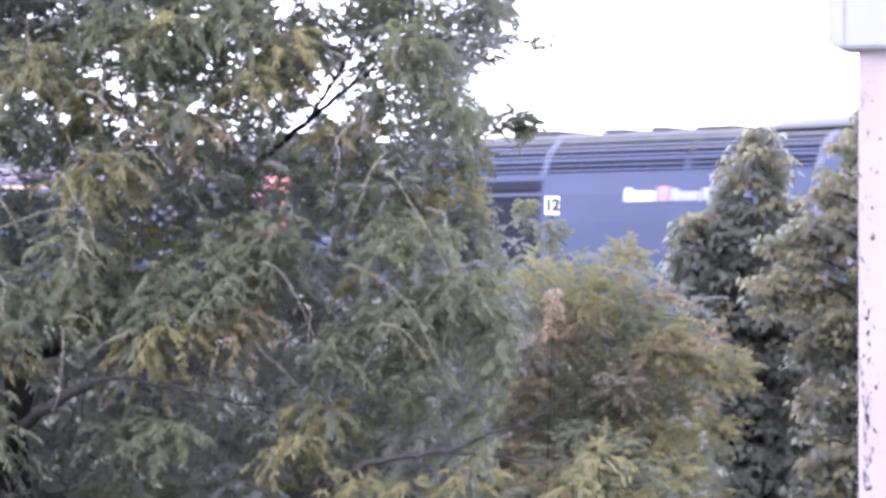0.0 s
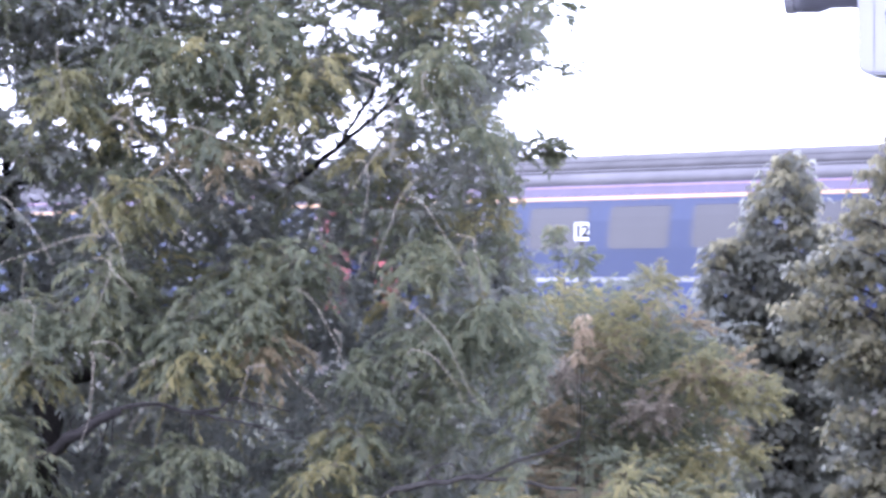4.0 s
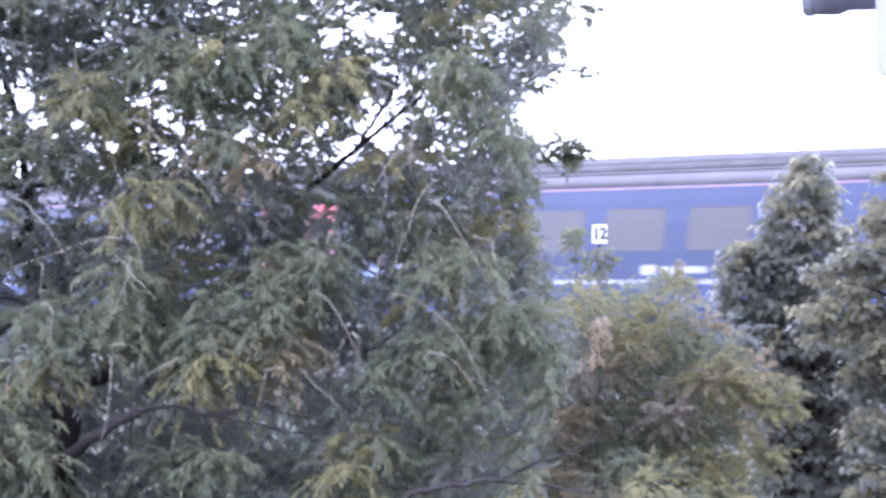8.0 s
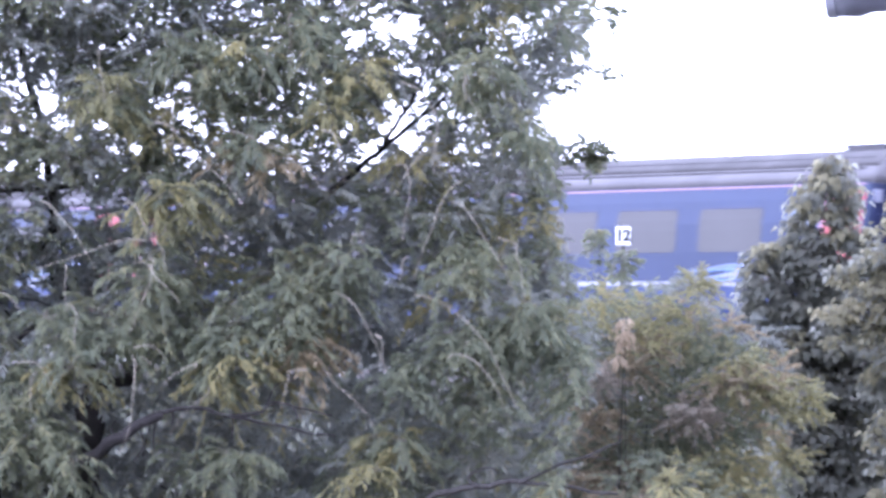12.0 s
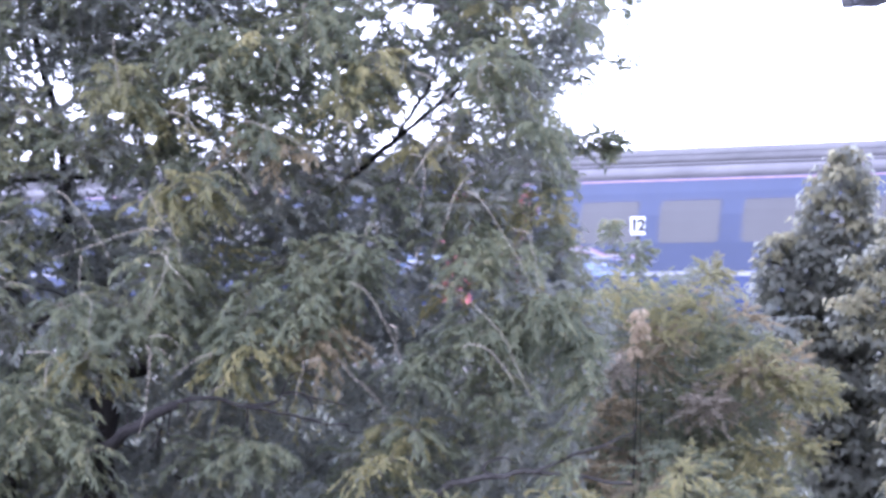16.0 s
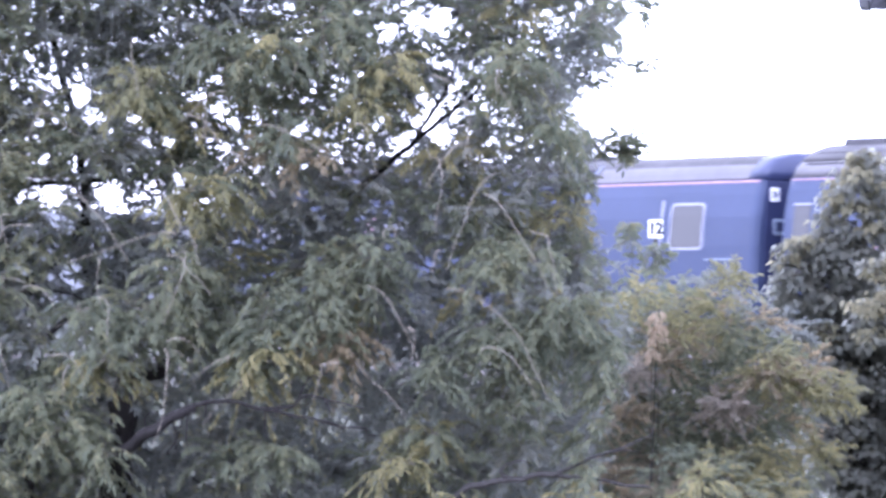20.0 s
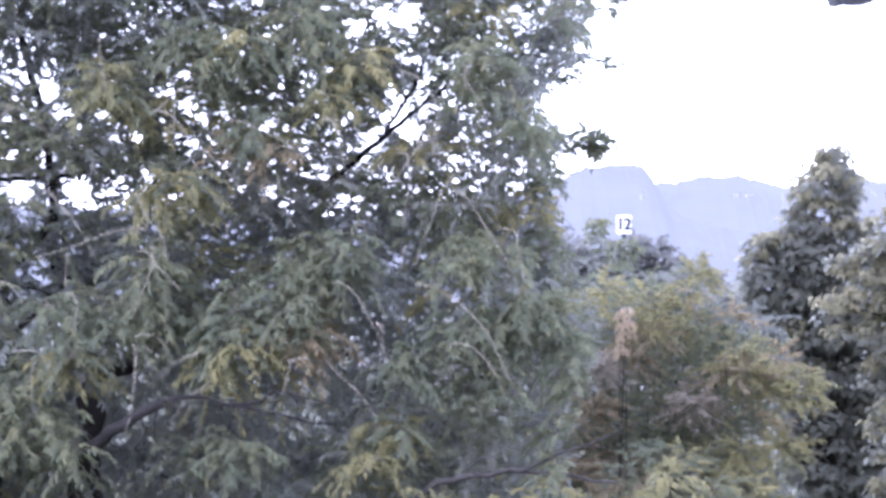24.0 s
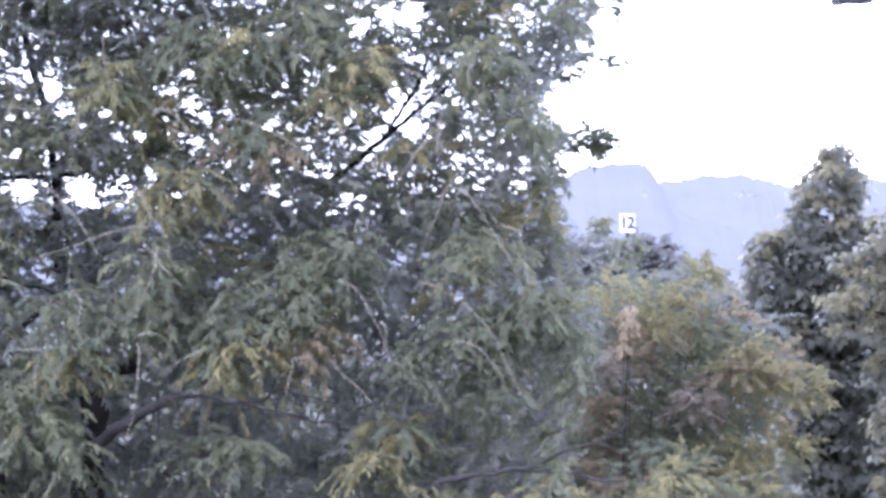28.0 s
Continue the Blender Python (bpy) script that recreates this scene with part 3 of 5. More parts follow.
    part("raised_roof", skin(bmesh.new(), crest, [(3.2, 0.98, 0.965), (3.8, 1.0, 1.0), (4.1, 1.0, 1.02), (nose - 0.3, 1.0, 1.024), (nose + 0.2, 0.99, 1.0)]), ROOFGREY, p, "raised pale grey roof section over the cab", True)
    bm = bmesh.new()
    box(bm, -half - 0.32, -half, -0.48, 0.48, 1.15, 3.15, 0.03)
    part("gangway", bm, UNDER, p, "dark rubber gangway")
    bm = bmesh.new()
    box(bm, -half - 0.015, -half + 0.02, -1.16, 1.16, 1.0, 3.34, 0.01)
    part("end_panel", bm, DARKBLUE, p, "dark blue vehicle end")
    part("roof_end", skin(bmesh.new(), upper, [(-half - 0.005, 0.935, 0.988), (-half + 0.05, 0.99, 1.0), (-half + 0.14, 1.006, 1.004), (-half + 0.42, 1.006, 1.004)]), DARKBLUE, p, "blue painted roof end", True)
    for name, y0, y1, z0, z1, mat in (("plate", 0.86, 1.06, 2.98, 3.22, WHITE), ("socket_cover", 0.55, 0.98, 2.40, 2.68, FROST)):
        bm = bmesh.new()
        box(bm, -half - 0.03, -half - 0.014, y0, y1, z0, z1, 0.003)
        plate = part(name, bm, mat, p, "pale plate on the end")
        bm = bmesh.new()
        box(bm, -half - 0.036, -half - 0.029, y0 + 0.06, y1 - 0.06, z0 + 0.06, z1 - 0.06)
        part("plate_centre", bm, DARKBLUE, plate)
    for x in (-5.2, 5.2):
        bogie(p, x)
    bm = bmesh.new()
    box(bm, -3.0, 3.0, -1.15, 1.15, 0.35, 0.93, 0.05)
    part("fuel_tank", bm, UNDER, p, "dirty fuel tank")
    return p


FIRST = "blue railway coach with yellow first-class line and red doors"
SECOND = "dark blue railway coach with red doors and grey roof"
lead_car = power_car()
tail_car = copy_thing(lead_car, Matrix())
tagged(lead_car, "leading blue diesel power car with louvred upper sides")
tagged(tail_car, "trailing blue diesel power car with louvred upper sides")
first_a = coach(FIRST, first=1.0)
first_b = copy_thing(first_a, Matrix())
buffet = coach("blue buffet coach with a long windowless rear half", first=0.54, rear="grey", blank=(0, 1, 2, 3), extra=(("pantry_window", -0.6, -0.22, 2.15, 2.95),), vents=((-2.6, -1.2), (-0.2, 0.7)), end_vents=(1,))
second_d = coach(SECOND, dropped=True)
seconds_more = [copy_thing(second_d, Matrix()) for _ in range(3)]
guard_coach = coach("blue railway coach with plain blue rear doors", rear="grey", dropped=True, blank=(0,), extra=(("narrow_window", -7.35, -7.0, 2.2, 2.95),))
TRAIN = [(lead_car, 8.95, 0), (first_a, -11.5, 0), (first_b, -34.5, 0), (buffet, -57.5, 0), (second_d, -80.5, 0)]
TRAIN += [(c, -103.5 - 23 * i, 0) for i, c in enumerate(seconds_more)] + [(guard_coach, -172.5, 0), (tail_car, -192.95, 180)]


# ---- the number board by the line ----
def lettering(text, size, mat, parent, m):
    curve = bpy.data.curves.new("lettering", "FONT")
    curve.body, curve.size, curve.extrude = text, size, 0.004
    curve.offset, curve.space_character = 0.013, 0.9
    curve.align_x, curve.align_y = "CENTER", "CENTER"
    tmp = bpy.data.objects.new("lettering", curve)
    me = bpy.data.meshes.new_from_object(tmp)
    bpy.data.objects.remove(tmp)
    me.materials.append(mat)
    ob = new("lettering", me)
    ob.parent, ob.matrix_basis = parent, m
    return ob


def number_board():
    s = thing("number_board", pose(3.0, 68.0, 2.1), "square white board with black number on a post", "sign")
    bm = bmesh.new()
    box(bm, -0.127, 0.127, -0.012, 0.012, 3.215, 3.525, 0.002)
    part("board", bm, WHITE, s, "white board")
    bm = bmesh.new()
    box(bm, -0.03, 0.03, 0.014, 0.074, -0.2, 3.5, 0.005)
    part("post", bm, UNDER, s, "dark grey post")
    lettering("12", 0.27, BLACK, s, pose(0, -0.017, 3.37, 90))


number_board()


# ---- the house beyond the garden ----
def house():
    rng = np.random.default_rng(3)
    h = thing("neighbouring_house", pose(1.89, 15.6, 0, 0, 0, -14), "cream rendered house with flaking paint and plastic eaves", "house")
    bm = bmesh.new()
    box(bm, 0, 7.0, 0, 8.0, -0.4, 5.62, 0.01)
    part("wall", bm, RENDERED, h, "flaking cream rendered wall")
    flakes = []
    for k in range(6):
        bm = bmesh.new()
        n = int(rng.integers(8, 13))
        bm.faces.new([bm.verts.new((rng.uniform(0.35, 1.0) * math.cos(a), 0, rng.uniform(0.5, 1.9) * math.sin(a))) for a in np.linspace(0, math.tau, n + 1)[:-1]])
        me = bpy.data.meshes.new("bare_patch")
        bmesh.ops.solidify(bm, geom=bm.faces[:], thickness=0.35)
        bm.to_mesh(me)
        me.materials.append(CHIP)
        flakes.append(me)
    for i in range(190):
        x, z = 0.008 + abs(rng.normal(0.0, 0.045)), rng.uniform(3.2, 5.25)
        if i % 3 == 0:      # a worn streak down the corner
            x, z = 0.035 + rng.normal(0, 0.012), rng.normal(3.85, 0.16)
        r = 0.0018 + 0.0062 * rng.random() ** 3
        ob = new("bare_patch", flakes[i % 6])
        ob.parent = h
        ob.matrix_basis = Matrix.LocRotScale((x, -0.0025, z), Euler((0, rng.normal(0, 0.3), 0)), (r, 0.006, r * rng.uniform(0.8, 2.2)))
    # one moulded box under the eaves, its lower corner rounded, with a joint strip down its face
    bm = bmesh.new()
    ring = [(-0.113, 6.12)] + [(-0.113 + 0.05 - 0.05 * math.cos(a), 5.328 + 0.05 - 0.05 * math.sin(a)) for a in np.linspace(0, math.pi / 2, 7)] + [(0.62, 5.328), (0.62, 6.12)]
    front, back = [[bm.verts.new((x, y, z)) for x, z in ring] for y in (-0.06, 0.30)]
    bm.faces.new(front)
    bm.faces.new(back[::-1])
    for i in range(len(ring)):
        j = (i + 1) % len(ring)
        bm.faces.new((front[j], front[i], back[i], back[j]))
    bmesh.ops.recalc_face_normals(bm, faces=bm.faces[:])
    bmesh.ops.bevel(bm, geom=[e for e in bm.edges if abs(e.verts[0].co.y - e.verts[1].co.y) < 1e-6], offset=0.012, segments=2, affect="EDGES")
    eaves = part("eaves_box", bm, UPVC, h, "white plastic eaves box with a rounded corner")
    bm = bmesh.new()
    box(bm, -0.049, -0.044, -0.0635, -0.058, 5.345, 6.12)
    part("joint_strip", bm, GUTTER, eaves, "thin grey joint strip")
    bm = bmesh.new()
    drip = [(0.0, 0.03), (0.012, 0.02), (0.012, 0.0), (0.004, -0.02), (0.002, -0.05), (-0.002, -0.05), (-0.005, -0.01), (-0.011, 0.01)]
    bm.faces.new([bm.verts.new((0.7 * x + 0.004, -0.0612, 0.7 * z + 5.56)) for x, z in drip])
    bmesh.ops.solidify(bm, geom=bm.faces[:], thickness=0.001)
    part("dark_drip", bm, UNDER, eaves, "small dark drip stain")
    # half-round gutter running out past the corner
    bm = bmesh.new()
    n = 14
    rings = []
    for x, r in ((-0.45, 0.125), (-0.36, 0.13), (-0.33, 0.13), (-0.28, 0.112), (5.0, 0.112)):
        rings.append([bm.verts.new((x, 0.42 + r * math.cos(math.pi + math.pi * i / n), 5.735 + r * math.sin(math.pi + math.pi * i / n))) for i in range(n + 1)])
    for a, b in zip(rings, rings[1:]):
        for i in range(n):
            bm.faces.new((a[i], b[i], b[i + 1], a[i + 1]))
    bmesh.ops.solidify(bm, geom=bm.faces[:], thickness=0.004)
    gut = part("gutter", bm, GUTTER, h, "grey half-round gutter", True)
    bm = bmesh.new()
    caps = [[bm.verts.new((x, 0.42 + 0.133 * math.cos(math.pi + math.pi * i / n), 5.735 + 0.133 * math.sin(math.pi + math.pi * i / n))) for i in range(n + 1)] for x in (-0.462, -0.425)]
    bm.faces.new(caps[0])
    bm.faces.new(caps[1][::-1])
    for i in range(n):
        bm.faces.new((caps[0][i], caps[1][i], caps[1][i + 1], caps[0][i + 1]))
    part("stop_end", bm, UPVC, gut, "white gutter stop end")
    bm = bmesh.new()
    for i in range(12):
        y = 0.2 + i * 0.33
        z = 5.85 + i * 0.24
        box(bm, 0.62, 7.1, y, y + 0.36, z, z + 0.26)
    part("roof", bm, TILE, h, "brown tiled roof")


house()


# ---- trees ----
def leaves(rng, at, way, up, length, width, fold=0.25):
    """Many narrow leaves: arrays of base, direction and upper side. Gives vertices and faces of six-point leaves."""
    n = len(at)
    side = np.cross(way, up)
    side /= np.linalg.norm(side, axis=1, keepdims=True) + 1e-9
    nor = np.cross(side, way)
    L, W = length[:, None], width[:, None]
    tip_drop = np.array([0, 0, -1.0]) * L * rng.uniform(0.0, 0.25, (n, 1))
    v = np.empty((n, 6, 3))
    v[:, 0] = at
    v[:, 1] = at + way * L * 0.33 + side * W + nor * W * fold
    v[:, 2] = at + way * L * 0.7 + side * W * 0.75 + nor * W * fold + tip_drop * 0.4
    v[:, 3] = at + way * L + tip_drop
    v[:, 4] = at + way * L * 0.7 - side * W * 0.75 + nor * W * fold + tip_drop * 0.4
    v[:, 5] = at + way * L * 0.33 - side * W + nor * W * fold
    k = np.arange(n)[:, None] * 6
    f = np.concatenate([k + [0, 1, 2, 3], k + [0, 3, 4, 5]])
    return v.reshape(-1, 3), f


LOBES = [(0.0, 0.0), (0.30, 0.12), (0.42, 0.42), (0.16, 0.50), (0.17, 0.74), (0.0, 1.0), (-0.17, 0.74), (-0.16, 0.50), (-0.42, 0.42), (-0.30, 0.12)]


def broad_leaves(rng, at, way, up, length):
    """Lobed broad leaves, a little cupped."""
    n = len(at)
    side = np.cross(way, up)
    side /= np.linalg.norm(side, axis=1, keepdims=True) + 1e-9
    nor = np.cross(side, way)
    L = length[:, None]
    v = np.empty((n, len(LOBES), 3))
    for i, (a, b) in enumerate(LOBES):
        v[:, i] = at + side * L * a * 1.15 + way * L * b + nor * L * (0.22 * abs(a) - 0.16 * b * b)
    k = np.arange(n)[:, None] * len(LOBES)
    f = np.concatenate([k + [0, 1, 2, 3], k + [0, 3, 4, 5], k + [0, 5, 6, 7], k + [0, 7, 8, 9]])
    return v.reshape(-1, 3), f


def array_part(name, v, f, mat, parent, label=""):
    me = bpy.data.meshes.new(name)
    me.vertices.add(len(v))
    me.vertices.foreach_set("co", np.asarray(v, float).ravel())
    k = f.shape[1]
    me.loops.add(f.size)
    me.loops.foreach_set("vertex_index", f.ravel())
    me.polygons.add(len(f))
    me.polygons.foreach_set("loop_start", np.arange(len(f)) * k)
    me.update(calc_edges=True)
    me.materials.append(mat)
    ob = new(name, me)
    ob.parent = parent
    if label:
        ob["label"] = label
    return ob


def unit(a):
    return a / (np.linalg.norm(a, axis=1, keepdims=True) + 1e-9)


def strands(base, mid, tip, r0, r1):
    """Many thin three-sided twigs, each bent once."""
    n = len(base)
    way = unit(tip - base)
    a = unit(np.cross(way, np.tile([0.31, 0.9, 0.12], (n, 1))))
    b = np.cross(way, a)
    v = np.empty((n, 9, 3))
    for i, (p, r) in enumerate(((base, r0), (mid, 0.6 * r0 + 0.4 * r1), (tip, r1))):
        for k in range(3):
            v[:, 3 * i + k] = p + r * (math.cos(k * math.tau / 3) * a + math.sin(k * math.tau / 3) * b)
    o = np.arange(n)[:, None] * 9
    f = np.concatenate([o + [3 * i + k, 3 * i + (k + 1) % 3, 3 * i + 3 + (k + 1) % 3, 3 * i + 3 + k] for i in range(2) for k in range(3)])
    return v.reshape(-1, 3), f


def tuft(rng, parent, centre, r, sprays, mat, leaf=0.085, per=14, reach=0.3, droop=0.8, slim=0.1, lean=(0, 0, 0), keep=None, twigs=None):
    """The leafy end of a bough: arching twigs that hang over at their tips, with narrow leaves along both sides."""
    d = unit(rng.normal(0, 1, (sprays, 3)) + np.array(lean))
    base = np.array(centre) + d * np.array([r, r, 0.75 * r]) * rng.uniform(0.1, 0.9, (sprays, 1))
    way = unit(d * [1.0, 0.9, 0.45] + rng.normal(0, 0.35, (sprays, 3)) + [0, 0, 0.25])
    length = rng.uniform(0.55, 1.15, sprays) * reach
    if keep is not None:
        ok = keep(base + way * (0.6 * length)[:, None] - np.array([0, 0, 0.25]) * (droop * length)[:, None])
        base, way, length = base[ok], way[ok], length[ok]
    s = len(base)
    if s == 0:
        return None
    t = np.linspace(0.12, 1.0, per)
    down = np.array([0, 0, -1.0])
    pts = base[:, None] + way[:, None] * (length[:, None] * t)[..., None] + down * (droop * 0.6 * length[:, None] * t ** 2)[..., None]
    tang = unit((way[:, None] + down * (1.2 * droop * t)[None, :, None]).reshape(-1, 3))
    pts = pts.reshape(-1, 3)
    n = len(pts)
    alt = np.where(np.arange(n) % 2 == 0, 1.0, -1.0)[:, None]
    lateral = unit(np.cross(tang, [0, 0, 1.0]) + rng.normal(0, 0.1, (n, 3))) * alt
    leaf_way = unit(tang * 0.7 + lateral * 0.62 + rng.normal(0, 0.26, (n, 3)) + [0, 0, -0.35 * droop])
    up = unit(np.tile([0, -0.8, 0.65], (n, 1)) + rng.normal(0, 0.55, (n, 3)))
    size = leaf * rng.uniform(0.65, 1.2, n)
    if keep is not None:
        ok = keep(pts + leaf_way * (0.5 * size)[:, None])
        pts, leaf_way, up, size = pts[ok], leaf_way[ok], up[ok], size[ok]
        if len(pts) == 0:
            return None
    v, f = leaves(rng, pts, leaf_way, up, size, size * slim)
    if twigs is not None:
        tip = base + way * length[:, None] + down * (0.6 * droop * length)[:, None]
        twigs.append((base - 0.2 * way * length[:, None], base + 0.5 * way * length[:, None] + down * (0.15 * droop * length)[:, None], tip))
    return array_part("foliage", v, f, mat, parent)


def twigwork(twigs, mat, parent, r0=0.003, r1=0.0012):
    v, f = strands(*[np.concatenate([q[i] for q in twigs]) for i in range(3)], r0, r1)
    tagged(array_part("fine_twigwork", v, f, mat, parent), kind="stuff")


def limb(parent, pts, r0, r1, name="branch", mat=None):
    line = smooth_line(pts)
    for i, q in enumerate(line):      # crooked, with knees
        k = 0.3 * r0 + 0.012
        line[i] = Vector(q) + k * Vector((noise.noise((q[0] * 9, q[2] * 9, 1.5)), noise.noise((q[0] * 6, q[2] * 6, 5.5)), noise.noise((q[0] * 9, q[2] * 9, 9.5)))) * min(1.0, 4 * i / len(line))
    part(name, tube(bmesh.new(), line, [r0 + (r1 - r0) * (i / (len(line) - 1)) ** 0.8 for i in range(len(line))]), mat or BARK, parent, "", True)


SWAYING = []      # boughs that stir in the air

# the willow's crown, drawn on the upright plane 25 m off: its edge by height, the holes in it, its forward boughs and its hollows
EDGE_Z = [2.7, 3.41, 3.76, 4.05, 4.26, 4.47, 4.65, 4.83, 5.0, 5.11, 5.22, 5.3, 5.39, 5.48, 5.55, 5.66, 5.71, 5.82, 5.89, 5.98, 6.1, 6.24, 6.6, 7.31, 8.6]
EDGE_X = [0.66, 0.73, 0.8, 0.91, 0.89, 0.82, 0.75, 0.7, 0.66, 0.73, 0.7, 0.64, 0.71, 0.66, 0.57, 0.57, 0.71, 0.71, 0.85, 0.91, 0.85, 0.92, 0.84, 0.62, -0.6]
HOLES = np.array([(-2.51, 5.69, 0.075), (-2.44, 5.56, 0.05), (-2.68, 5.92, 0.03), (-2.82, 5.92, 0.04), (-2.74, 5.29, 0.05), (-2.50, 5.27, 0.05), (-2.69, 5.06, 0.11),
                  (-2.67, 4.92, 0.08), (-2.32, 5.06, 0.09), (-2.09, 5.39, 0.05), (-1.96, 5.40, 0.04), (-1.66, 5.80, 0.05), (-1.63, 5.60, 0.04), (-1.15, 5.46, 0.05),
                  (-1.60, 5.36, 0.04), (-1.12, 5.06, 0.05), (-1.88, 5.14, 0.05)])
HOLES = np.concatenate([HOLES, [(-0.58, 6.10, 0.08), (-0.40, 6.16, 0.09), (-0.24, 6.17, 0.10), (-0.28, 5.89, 0.04), (-0.37, 5.66, 0.06), (-0.47, 5.39, 0.06),
                                (-0.23, 5.42, 0.08), (-0.40, 5.52, 0.04), (0.01, 5.74, 0.04), (-0.13, 5.75, 0.03), (0.03, 5.27, 0.05), (0.46, 5.23, 0.05),
                                (0.45, 6.08, 0.02), (-0.65, 5.02, 0.05), (-0.56, 5.00, 0.04), (-0.58, 4.73, 0.04), (-0.16, 5.57, 0.03)]])
FORWARD = [(-2.14, 5.71, 0.16, 1), (-1.33, 5.89, 0.16, 1), (-0.65, 5.71, 0.21, 1), (-1.79, 5.04, 0.18, 1), (-0.87, 6.03, 0.21, 0), (-1.29, 3.97, 0.25, 1), (-1.50, 4.26, 0.21, 0),
           (-0.40, 3.44, 0.21, 1), (-2.46, 3.90, 0.18, 1), (0.23, 3.73, 0.16, 2), (0.34, 4.19, 0.25, 0), (-0.90, 4.08, 0.11, 2), (-1.96, 4.19, 0.21, 0),
           (0.62, 4.26, 0.21, 0), (-0.72, 4.54, 0.21, 0), (-1.08, 4.33, 0.21, 0), (-2.71, 3.62, 0.21, 0), (-2.46, 3.48, 0.18, 0)]
FORWARD += [(-1.89, 4.54, 0.18, 0), (0.06, 4.15, 0.18, 0), (-0.23, 3.94, 0.11, 0), (-1.15, 5.32, 0.18, 2), (-1.57, 5.92, 0.18, 0), (0.52, 5.43, 0.14, 0), (0.16, 4.61, 0.21, 0),
            (-1.33, 3.37, 0.14, 0), (-2.39, 4.26, 0.14, 0), (0.23, 5.78, 0.18, 0), (0.84, 4.0, 0.12, 0), (0.86, 3.78, 0.12, 0), (0.82, 3.5, 0.13, 0), (0.74, 3.3, 0.12, 0)]
HOLLOWS = [(-2.57, 5.82, 0.16), (-1.96, 4.02, 0.15), (-1.72, 4.02, 0.12), (-0.16, 3.97, 0.25), (-0.87, 5.55, 0.14), (0.52, 3.62, 0.21), (-2.57, 4.47, 0.25), (-1.26, 3.27, 0.22),
           (-0.37, 4.26, 0.16), (-0.58, 3.97, 0.14), (-2.28, 3.69, 0.14), (-1.89, 3.30, 0.21), (-0.87, 3.34, 0.16), (-1.61, 5.53, 0.1), (-0.87, 4.83, 0.12), (-1.36, 4.72, 0.12)]
# the low limb hangs free of leaves
HOLLOWS += [(-2.1, 3.72, 0.16), (-1.9, 3.75, 0.14), (-1.61, 3.74, 0.14), (-1.38, 3.72, 0.12), (-1.2, 3.71, 0.12), (-1.0, 3.72, 0.12), (-0.8, 3.62, 0.1), (0.06, 3.30, 0.18), (0.55, 3.23, 0.2)]


# limbs that stand free before the leaves
CLEAR = np.array([(-0.72, 5.14, 0.05), (-0.63, 5.21, 0.05), (-0.55, 5.28, 0.06), (-0.48, 5.34, 0.06), (-0.42, 5.39, 0.07), (-0.36, 5.44, 0.07), (-0.30, 5.49, 0.07), (-0.23, 5.55, 0.07), (-0.16, 5.61, 0.06), (-0.05, 5.69, 0.06), (-0.33, 5.55, 0.05),
                  (-0.26, 5.64, 0.06), (-0.21, 5.72, 0.06), (-0.16, 5.82, 0.05), (-2.50, 4.90, 0.05), (-2.49, 5.0, 0.05), (-2.49, 5.1, 0.05), (-2.52, 5.22, 0.04), (-2.8, 5.13, 0.04), (-2.7, 5.13, 0.04), (-2.6, 5.14, 0.04), (-2.4, 5.15, 0.03)])
CLEAR = np.concatenate([CLEAR, [(-2.2, 3.5, 0.08), (-2.08, 3.56, 0.09), (-1.98, 3.63, 0.09), (-1.88, 3.7, 0.08), (-1.78, 3.75, 0.07), (-1.68, 3.78, 0.06), (-1.58, 3.77, 0.05), (-1.48, 3.76, 0.05), (-1.38, 3.73, 0.05), (-1.28, 3.7, 0.05),
                                (-1.18, 3.69, 0.05), (-1.08, 3.72, 0.06), (-0.98, 3.7, 0.06), (-0.88, 3.68, 0.05), (-0.78, 3.63, 0.05), (-2.35, 3.75, 0.06), (-2.3, 3.9, 0.06)]])


def on_plane(p):
    k = 25.0 / p[:, 1]
    return p[:, 0] * k, EYE + (p[:, 2] - EYE) * k


